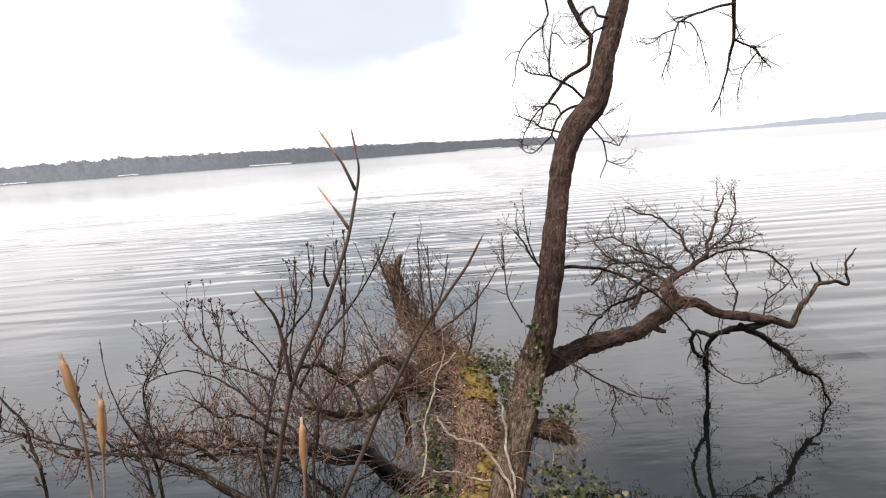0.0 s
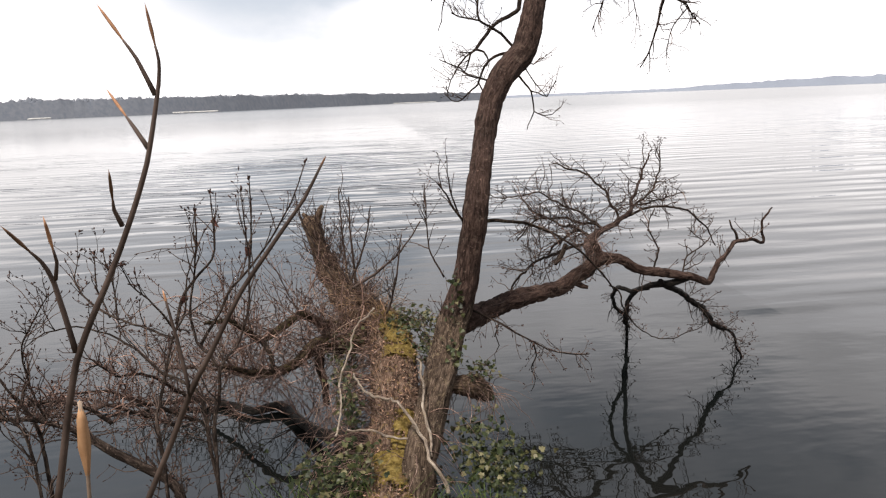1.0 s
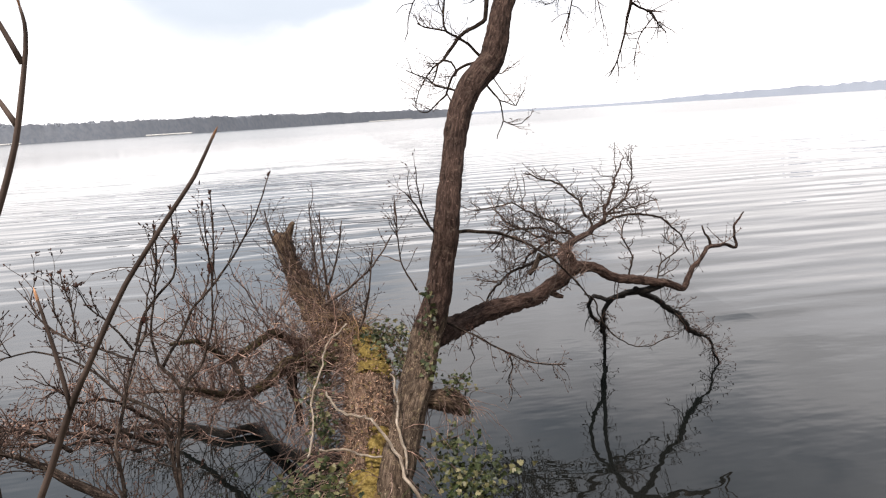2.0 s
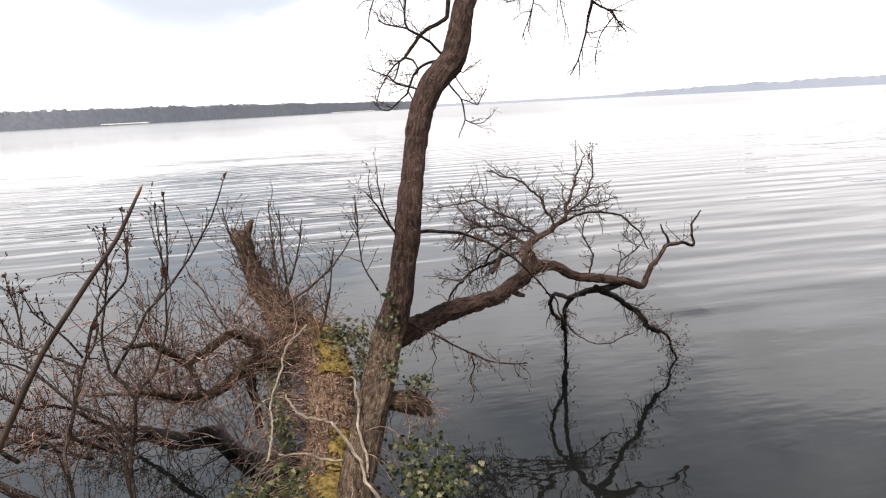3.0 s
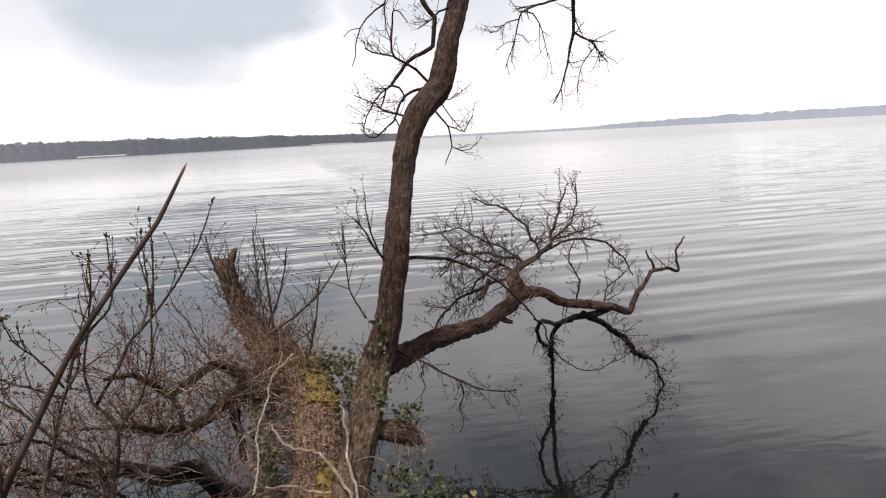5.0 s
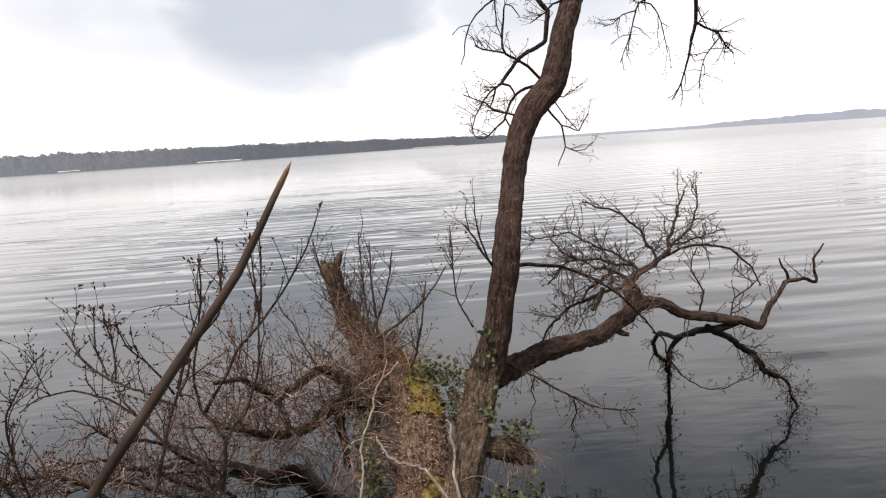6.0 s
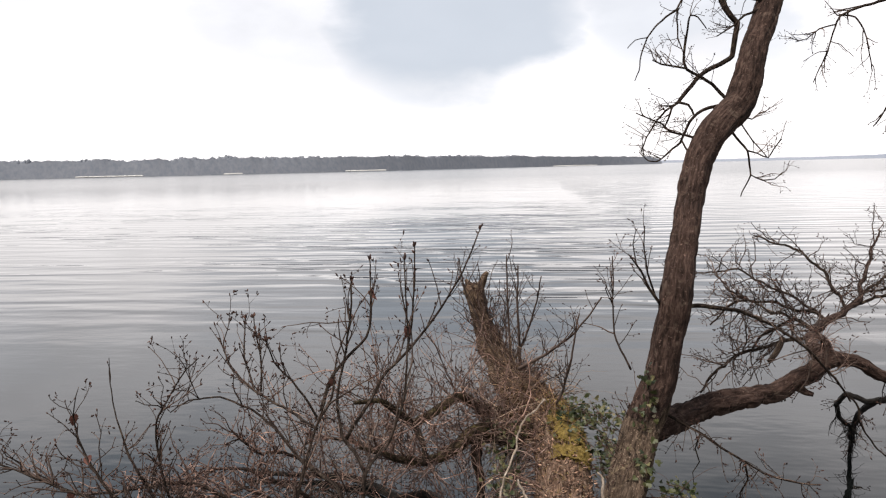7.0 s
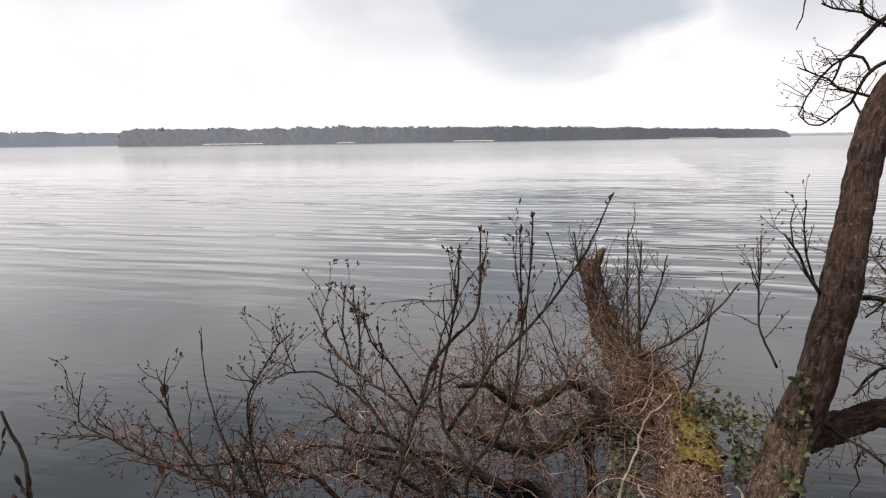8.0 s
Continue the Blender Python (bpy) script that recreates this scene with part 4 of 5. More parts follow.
limb(tree, "low_limb", [(0.105, 3.190, 0.260, 0.0364), (-0.091, 3.395, 0.150, 0.0352), (-0.284, 3.638, 0.070, 0.0341), (-0.397, 3.809, 0.045, 0.0318), (-0.597, 4.143, 0.035, 0.0303), (-0.762, 4.121, 0.030, 0.0258), (-1.025, 4.308, 0.030, 0.0225), (-1.245, 4.357, 0.030, 0.0181), (-1.510, 4.359, 0.030, 0.0135), (-1.775, 4.375, 0.030, 0.0089)], WET, "L3", 14, 0.14, label="dark wet limb lying on the water")
limb(tree, "low_limb", [(-0.091, 3.814, 0.500, 0.0335), (-0.258, 4.009, 0.450, 0.0310), (-0.376, 4.051, 0.400, 0.0269), (-0.547, 3.912, 0.350, 0.0217), (-0.728, 4.017, 0.300, 0.0179), (-0.920, 4.256, 0.250, 0.0144), (-1.168, 4.488, 0.200, 0.0103), (-1.439, 4.643, 0.150, 0.0056)], BARK_DARK, "L4", 12, 0.14)
for ctrl, key in (([(-0.091, 4.500, 0.619, 0.0103), (-0.101, 4.500, 0.853, 0.0083), (-0.108, 4.500, 1.062, 0.0063), (-0.102, 4.500, 1.274, 0.0043)], "shoot_a"), ([(-0.100, 4.200, 0.752, 0.0111), (-0.028, 4.175, 0.802, 0.0093), (0.072, 4.150, 0.872, 0.0074), (0.184, 4.125, 0.966, 0.0056), (0.324, 4.100, 1.160, 0.0039)], "shoot_b"), ([(0.084, 3.900, 0.663, 0.0073), (0.129, 3.900, 0.743, 0.0061), (0.171, 3.900, 0.953, 0.0049), (0.203, 3.900, 1.124, 0.0036)], "shoot_c"), ([(-0.157, 4.700, 0.650, 0.0090), (-0.167, 4.700, 0.879, 0.0072), (-0.178, 4.700, 1.097, 0.0054), (-0.175, 4.700, 1.309, 0.0036)], "shoot_d")):
    limb(tree, "shoot", ctrl, TWIG, key, 5)
for ctrl, key in (([(0.403, 3.600, 0.941, 0.0053), (0.360, 3.600, 1.031, 0.0046), (0.330, 3.600, 1.103, 0.0040), (0.321, 3.600, 1.276, 0.0033), (0.323, 3.600, 1.448, 0.0027)], "shoot_e"), ([(-0.177, 4.600, 0.614, 0.0088), (-0.062, 4.600, 0.826, 0.0070), (-0.000, 4.600, 1.037, 0.0053), (0.030, 4.600, 1.194, 0.0035)], "shoot_f"), ([(-0.329, 4.800, 0.637, 0.0092), (-0.354, 4.800, 0.864, 0.0074), (-0.450, 4.800, 1.091, 0.0055), (-0.475, 4.800, 1.275, 0.0037)], "shoot_g")):
    limb(tree, "shoot", ctrl, TWIG, key, 5)

tw, bd = Geo(), Geo()
twigs_of(tree, TWIG, 200)
# the twiggy crown above the limb
for key, count, size, lift in (("up_a", 20, 0.26, 0.1), ("up_g", 13, 0.2, 0.15), ("up_h", 12, 0.2, 0.1), ("up_b", 12, 0.18, 0.1), ("up_c", 15, 0.2, 0.2),
                               ("up_d", 20, 0.28, 0.05), ("up_e", 18, 0.28, 0.0), ("up_f", 12, 0.26, 0.0), ("up_i", 18, 0.24, 0.1), ("up_j", 8, 0.16, 0.1),
                               ("up_k", 9, 0.16, 0.1), ("up_l", 14, 0.22, 0.1)):
    twigs_on(tw, bd, key, count, size, 0.0028, 2, lift, (-0.05, 0.0, 0.2), 0.9, (0.12, 1.0), 0.55, 0.012, 0.45)
twigs_on(tw, bd, "limb", 14, 0.16, 0.0025, 1, 0.05, (0.0, 0.0, 0.1), 0.9, (0.15, 0.95))
twigs_on(tw, bd, "hang_c", 14, 0.16, 0.0022, 2, -0.05, (0.15, 0.0, 0.2), 0.8, (0.4, 1.0))
twigs_on(tw, bd, "hang_d", 16, 0.16, 0.002, 2, -0.1, (0.1, 0.0, 0.0), 0.9, (0.0, 1.0))
twigs_on(tw, bd, "hang_b", 9, 0.07, 0.0016, 1, 0.1, (0.0, 0.0, 0.2), 0.6)
twigs_on(tw, bd, "sub_limb", 8, 0.1, 0.002, 1, -0.2, (0.0, 0.0, -0.2), 0.8, (0.4, 1.0))
twigs_on(tw, bd, "hang_a", 8, 0.12, 0.002, 1, -0.1, (0.0, 0.0, 0.0), 0.9, (0.1, 1.0))
twigs_on(tw, bd, "side_a", 14, 0.24, 0.0022, 2, 0.05, (0.0, 0.0, -0.1), 0.9)
twigs_on(tw, bd, "low_a", 18, 0.16, 0.0018, 2, -0.1, (0.0, 0.0, -0.1), 0.8)
twigs_on(tw, bd, "low_b", 5, 0.12, 0.0015, 1, -0.2, (0.0, 0.0, -0.3), 0.7)
# small branches on the upper stem
for key, count, lean in (("left_a", 7, (0.1, 0.0, 0.9)), ("left_f", 9, (0.0, 0.0, 0.5)), ("left_h", 8, (-0.2, 0.0, 0.3)), ("arch", 10, (-0.5, 0.0, 0.3)), ("arch_a", 6, (-0.6, 0.0, 0.1)), ("arch_b", 7, (-0.5, 0.0, 0.3)),
                         ("left_b", 8, (-0.3, 0.0, 0.2)), ("left_i", 6, (-0.5, 0.0, 0.1)), ("left_j", 5, (-0.1, 0.0, -0.5)), ("left_k", 4, (-0.3, 0.0, 0.2)), ("right_b", 3, (0.2, 0.0, 0.4)), ("right_c", 4, (0.2, 0.0, 0.3)), ("right_d", 2, (0.3, 0.0, 0.2)), ("right_e", 3, (0.2, 0.0, 0.4))):
    twigs_on(tw, bd, key, count, 0.12, 0.0019, 2, 0.06, lean, 0.7, (0.35 if key == "arch" else 0.2, 1.0), 0.4, bud=0.008)
for key, count in (("drop_a", 8), ("drop_b", 10), ("drop_c", 6), ("drop_d", 8), ("drop_e", 4), ("drop_f", 6)):
    twigs_on(tw, bd, key, count, 0.17, 0.0036, 1, -0.1, (0.0, 0.0, 0.05), 0.8, (0.3, 1.0), 0.3, bud=0.011)
twigs_on(tw, bd, "knot_tw", 4, 0.13, 0.002, 1, 0.3, (-0.1, 0.0, 0.5), 0.5)
twigs_on(tw, bd, "knot_tx", 3, 0.1, 0.002, 1, 0.3, (0.0, 0.0, 0.5), 0.5)
twigs_on(tw, bd, "stem", 16, 0.22, 0.002, 1, 0.2, (-0.6, 0.0, 0.3), 0.5, (0.16, 0.28))
# shoots round the stump, and the tangle on the low limbs
for key in ("shoot_a", "shoot_b", "shoot_c", "shoot_d", "shoot_e", "shoot_f", "shoot_g"):
    twigs_on(tw, bd, key, 7, 0.2, 0.0022, 1, 0.25, (0.0, 0.0, 0.4), 0.7)
twigs_on(tw, bd, "stump", 46, 0.4, 0.003, 2, 0.3, (0.05, 0.0, 0.6), 0.9, (0.0, 0.8), 0.25, 0.012, 0.35)
part("twig_mass", tw, TWIG, tree, "fine reddish-brown twigs", kind="stuff")
tw = Geo()
twigs_of(tree, TWIG_RED, 120)
for key, count in (("L1", 30), ("L2", 50), ("L4", 40), ("L3", 30), ("L1b", 8)):
    twigs_on(tw, bd, key, count, 0.34, 0.0023, 2, 0.1, (-0.1, -0.1, 0.3), 0.9, (0.05, 1.0), 0.28, 0.011, 0.4)
for key, count in (("L1", 12), ("L2", 13), ("L4", 16), ("L3", 14), ("L1b", 3)):
    twigs_on(tw, bd, key, count, 0.5, 0.0028, 2, 0.3, (-0.05, -0.1, 0.8), 0.7, (0.05, 1.0), 0.22, 0.010, 0.3)
twigs_on(tw, bd, "log", 26, 0.4, 0.003, 2, 0.1, (-0.7, 0.0, 0.3), 0.8, (0.3, 1.0), 0.28, 0.011, 0.4)
part("twig_mass", tw, TWIG_RED, tree, "tangle of reddish-brown twigs over the water", kind="stuff")
part("bud_mass", bd, BUD, tree, "small dark buds and cones", kind="stuff")

# ---- the shrub on the bank in front ----
def rooted(foot, ctrl):
    """The line of a shoot, led down to its foot in the ground."""
    first = ctrl[0]
    return [(*foot, first[3] * 1.15), ((foot[0] + first[0]) / 2, (foot[1] + first[1]) / 2 - 0.03, (foot[2] + first[2]) / 2, first[3] * 1.05)] + ctrl


shrub = thing("shrub", (-0.45, 2.35, 0.2), "bare shrub with dark budded shoots on the bank", "shrub")
for ctrl, key in ((rooted((-0.62, 2.2, 0.0), [(-0.718, 2.350, 0.813, 0.0063), (-0.722, 2.417, 0.868, 0.0057), (-0.699, 2.483, 0.985, 0.0051), (-0.693, 2.550, 1.064, 0.0044), (-0.659, 2.617, 1.128, 0.0036), (-0.651, 2.683, 1.254, 0.0028), (-0.618, 2.750, 1.350, 0.0019)]), "S1"), ([(-0.685, 2.550, 1.095, 0.0042), (-0.717, 2.537, 1.165, 0.0036), (-0.747, 2.525, 1.219, 0.0031), (-0.796, 2.513, 1.280, 0.0026), (-0.816, 2.500, 1.347, 0.0020)], "S1b"), ([(-0.688, 2.600, 1.094, 0.0063), (-0.659, 2.650, 1.197, 0.0052), (-0.558, 2.700, 1.310, 0.0042), (-0.553, 2.750, 1.395, 0.0031), (-0.564, 2.800, 1.545, 0.0020)], "S1c")):
    limb(shrub, "branch", ctrl, SHRUB, key, 7)
for ctrl, key in ((rooted((-0.5, 2.22, 0.0), [(-0.543, 2.400, 0.772, 0.0064), (-0.530, 2.438, 0.845, 0.0060), (-0.520, 2.475, 0.957, 0.0055), (-0.494, 2.513, 0.991, 0.0049), (-0.470, 2.550, 1.008, 0.0044), (-0.414, 2.588, 1.159, 0.0038), (-0.411, 2.625, 1.304, 0.0032), (-0.419, 2.663, 1.443, 0.0025), (-0.427, 2.700, 1.565, 0.0019)]), "S2"), ([(-0.527, 2.500, 0.945, 0.0068), (-0.570, 2.540, 0.992, 0.0061), (-0.615, 2.580, 1.025, 0.0052), (-0.638, 2.620, 1.137, 0.0045), (-0.613, 2.660, 1.285, 0.0036), (-0.603, 2.700, 1.495, 0.0028)], "S2b"), ([(-0.417, 2.650, 1.279, 0.0046), (-0.401, 2.675, 1.402, 0.0032), (-0.393, 2.700, 1.600, 0.0019)], "S2c")):
    limb(shrub, "branch", ctrl, SHRUB, key, 7)
for ctrl, key in (([(-0.611, 2.600, 1.006, 0.0064), (-0.572, 2.633, 1.072, 0.0057), (-0.504, 2.667, 1.182, 0.0050), (-0.428, 2.700, 1.262, 0.0043), (-0.321, 2.733, 1.399, 0.0035), (-0.251, 2.767, 1.510, 0.0028), (-0.192, 2.800, 1.645, 0.0020)], "tall"), ([(-0.688, 2.550, 1.059, 0.0050), (-0.783, 2.650, 1.055, 0.0048), (-0.887, 2.750, 1.055, 0.0044), (-1.019, 2.850, 1.074, 0.0040), (-1.140, 2.950, 1.122, 0.0035), (-1.216, 3.050, 1.172, 0.0029), (-1.232, 3.150, 1.255, 0.0016)], "B")):
    limb(shrub, "branch", ctrl, SHRUB, key, 7)
for ctrl, key in ((rooted((-0.5, 2.4, -0.05), [(-0.660, 2.700, 0.744, 0.0070), (-0.744, 2.748, 0.807, 0.0065), (-0.821, 2.795, 0.834, 0.0060), (-0.924, 2.843, 0.913, 0.0054), (-0.976, 2.890, 0.928, 0.0048), (-1.066, 2.938, 0.968, 0.0042), (-1.207, 2.985, 0.996, 0.0036), (-1.361, 3.033, 0.960, 0.0029), (-1.470, 3.080, 0.890, 0.0022)]), "A"), ([(-1.056, 2.950, 1.034, 0.0042), (-1.124, 3.025, 1.143, 0.0032), (-1.139, 3.100, 1.277, 0.0022)], "A2"), ([(-1.010, 2.900, 1.049, 0.0041), (-1.023, 2.950, 1.161, 0.0031), (-1.061, 3.000, 1.309, 0.0021)], "A3")):
    limb(shrub, "branch", ctrl, SHRUB, key, 7)
tw, bd = Geo(), Geo()
twigs_of(shrub, TWIG, 130)
for key, count, size in (("S1", 5, 0.17), ("S1b", 3, 0.11), ("S1c", 4, 0.12), ("S2", 6, 0.16), ("S2b", 3, 0.14), ("S2c", 2, 0.06)):
    twigs_on(tw, bd, key, count, size, 0.0025, 1, 0.3, (0.0, 0.0, 0.6), 0.6, (0.5, 0.95), 0.14, 0.0125, 0.4)
for key, count, size in (("S1", 4, 0.2), ("S2", 5, 0.22), ("S2b", 4, 0.2)):
    twigs_on(tw, bd, key, count, size, 0.0022, 2, 0.05, (0.0, 0.1, 0.1), 0.9, (0.5, 0.85), 0.26, 0.011, 0.4)
twigs_on(tw, bd, "tall", 6, 0.14, 0.002, 1, 0.3, (0.0, 0.0, 0.5), 0.6, (0.3, 0.75), 0.2, 0.011, 0.4)
for key, count, size in (("A", 26, 0.2), ("B", 14, 0.15), ("A2", 6, 0.1), ("A3", 6, 0.1)):
    twigs_on(tw, bd, key, count, size, 0.0022, 2, 0.15, (0.0, 0.0, 0.4), 0.8, (0.25, 1.0), 0.24, 0.012, 0.4)
for key in ("S1", "S1b", "S1c", "S2", "S2b", "S2c", "tall", "A2", "A3", "B"):
    pts, rad = LINES[key]
    n = len(pts)
    for i in range(int(n * 0.55), n, 2):
        d = (pts[min(i + 1, n - 1)] - pts[i - 1]).normalized()
        bd.bud(pts[i], d + jitter(0.8), rng.uniform(0.01, 0.017), 0.0034)
    for _ in range(4):
        bd.bud(pts[-1] + jitter(0.004), (pts[-1] - pts[-3]).normalized() + jitter(0.5), rng.uniform(0.012, 0.02), 0.0044)
part("twig_mass", tw, TWIG, shrub, "fine dark twigs", kind="stuff")
part("bud_mass", bd, BUD, shrub, "dark pointed buds", kind="stuff")

bush = thing("shrub", (-1.1, 2.4, 0.15), "low spreading bare shrub at the edge of the water", "shrub")
for ctrl, key in ((rooted((-1.02, 2.3, -0.05), [(-1.149, 2.450, 0.761, 0.0068), (-1.187, 2.460, 0.857, 0.0057), (-1.215, 2.470, 0.896, 0.0046), (-1.267, 2.480, 0.978, 0.0034), (-1.303, 2.490, 1.098, 0.0022), (-1.328, 2.500, 1.283, 0.0011)]), "C1"), (rooted((-1.0, 2.25, -0.05), [(-1.170, 2.400, 0.804, 0.0053), (-1.270, 2.400, 0.888, 0.0044), (-1.337, 2.400, 0.983, 0.0036), (-1.373, 2.400, 1.069, 0.0027), (-1.380, 2.400, 1.136, 0.0019), (-1.353, 2.400, 1.227, 0.0010)]), "C2")):
    limb(bush, "branch", ctrl, SHRUB, key, 7)
for ctrl, key in ((rooted((-0.55, 2.3, -0.05), [(-0.693, 2.400, 0.540, 0.0174), (-0.797, 2.420, 0.621, 0.0166), (-0.935, 2.440, 0.712, 0.0158)] + [(-1.038, 2.450, 0.778, 0.0082), (-1.136, 2.436, 0.829, 0.0071), (-1.237, 2.421, 0.852, 0.0060), (-1.351, 2.407, 0.884, 0.0050), (-1.464, 2.393, 0.924, 0.0040), (-1.580, 2.379, 0.974, 0.0029), (-1.657, 2.364, 1.019, 0.0019), (-1.606, 2.350, 1.164, 0.0010)]), "C3"), ([(-1.140, 2.500, 0.789, 0.0042), (-1.186, 2.513, 0.938, 0.0036), (-1.194, 2.525, 1.073, 0.0030), (-1.118, 2.537, 1.214, 0.0024), (-1.058, 2.550, 1.274, 0.0018)], "C4")):
    limb(bush, "branch", ctrl, SHRUB, key, 7)
tw, bd = Geo(), Geo()
twigs_of(bush, TWIG, 90)
for key, count, size in (("C1", 27, 0.15), ("C2", 30, 0.16), ("C3", 84, 0.15), ("C4", 15, 0.13)):
    twigs_on(tw, bd, key, count, size, 0.0024, 2, 0.1, (0.0, 0.1, 0.3), 0.9, (0.15, 0.95), 0.46, 0.009, 0.45)
part("twig_mass", tw, TWIG, bush, "fine brown twigs", kind="stuff")
# the matted lower boughs, close over the water
tw = Geo()
for ctrl, key in (([(-1.029, 2.750, 0.655, 0.0083), (-1.099, 2.731, 0.735, 0.0074), (-1.162, 2.712, 0.775, 0.0066), (-1.261, 2.694, 0.795, 0.0057), (-1.375, 2.675, 0.779, 0.0049), (-1.454, 2.656, 0.764, 0.0041), (-1.574, 2.638, 0.765, 0.0033), (-1.671, 2.619, 0.805, 0.0025), (-1.719, 2.600, 0.856, 0.0017)], "M1"), ([(-0.870, 3.300, 0.381, 0.0105), (-1.001, 3.250, 0.483, 0.0089), (-1.114, 3.200, 0.544, 0.0075), (-1.210, 3.150, 0.636, 0.0060), (-1.303, 3.100, 0.656, 0.0047), (-1.402, 3.050, 0.586, 0.0033), (-1.420, 3.000, 0.634, 0.0021)], "M2"), ([(-0.844, 3.400, 0.436, 0.0109), (-0.977, 3.340, 0.539, 0.0090), (-1.078, 3.280, 0.665, 0.0072), (-1.156, 3.220, 0.663, 0.0054), (-1.224, 3.160, 0.761, 0.0037), (-1.271, 3.100, 0.748, 0.0022)], "M3"), ([(-0.903, 3.100, 0.461, 0.0086), (-1.019, 3.040, 0.548, 0.0071), (-1.130, 2.980, 0.627, 0.0057), (-1.194, 2.920, 0.632, 0.0044), (-1.254, 2.860, 0.642, 0.0031), (-1.330, 2.800, 0.687, 0.0019)], "M4")):
    limb(bush, "branch", ctrl, SHRUB, key, 6, wander=0.02)
twigs_of(bush, TWIG_RED, 40)
for key, count, size in (("M1", 42, 0.17), ("M2", 42, 0.2), ("M3", 36, 0.2), ("M4", 40, 0.2)):
    twigs_on(tw, bd, key, count, size, 0.0026, 2, 0.1, (0.0, 0.0, 0.25), 0.9, (0.0, 1.0), 0.5, 0.009, 0.45)
part("twig_mass", tw, TWIG_RED, bush, "matted crooked twigs", kind="stuff")
part("bud_mass", bd, BUD, bush, "small dark buds", kind="stuff")

edge = thing("sapling", (-0.85, 1.75, 0.3), "single dark sapling with swollen buds on the bank", "sapling")
limb(edge, "stem", rooted((-1.0, 1.68, 0.3), [(-1.136, 1.750, 1.125, 0.0046), (-1.159, 1.762, 1.171, 0.0042), (-1.177, 1.775, 1.237, 0.0037), (-1.224, 1.788, 1.285, 0.0033), (-1.255, 1.800, 1.319, 0.0028)]), SHRUB, "C0", 7)
limb(edge, "branch", [(-1.272, 1.750, 1.161, 0.0023), (-1.260, 1.775, 1.207, 0.0018), (-1.249, 1.800, 1.259, 0.0012)], SHRUB, "C0b", 6)
tw, bd = Geo(), Geo()
twigs_of(edge, TWIG, 20)
twigs_on(tw, bd, "C0", 6, 0.06, 0.002, 0, 0.3, (0, 0, 0.5), 0.5, (0.3, 1.0), 0.1, 0.02)
twigs_on(tw, bd, "C0b", 3, 0.05, 0.002, 0, 0.3, (0, 0, 0.5), 0.5, (0.3, 1.0), 0.1, 0.015)
if tw.v:
    part("twig_mass", tw, TWIG, edge, "", kind="stuff")
part("bud_mass", bd, BUD, edge, "", kind="stuff")

# ---- ivy, moss, dead vines and loose sticks on the fallen trunk ----
def leaf_mesh(name, lobes, size, fold):
    """A pointed, lobed leaf, folded a little along its midrib; its base is at the origin."""
    v = [(0, 0, 0), (0, size * 0.55, 0.0), (0, size, -size * 0.1)]
    for s in (-1, 1):
        for x, y in lobes:
            v.append((s * x * size, y * size, abs(x) * size * fold))
    n = len(lobes)
    f = []
    for k, a in ((0, 3), (1, 3 + n)):
        for i in range(n - 1):
            tri = (0 if i == 0 else 1, a + i, a + i + 1)
            f.append(tri if k else tri[::-1])
        f.append((0, a + 1, 1) if k == 0 else (0, 1, a + 1))
        f.append((1, 2, a + n - 1) if k else (1, a + n - 1, 2))
    me = bpy.data.meshes.new(name)
    me.from_pydata(v, [], f)
    me.update()
    return me


LOBES = ((0.34, -0.08), (0.62, 0.25), (0.3, 0.42), (0.42, 0.62), (0.16, 0.7))
LEAVES = [leaf_mesh("leaf", LOBES, 0.0245, f) for f in (0.25, -0.2, 0.45)]
for me in LEAVES:
    me.materials.append(IVY)


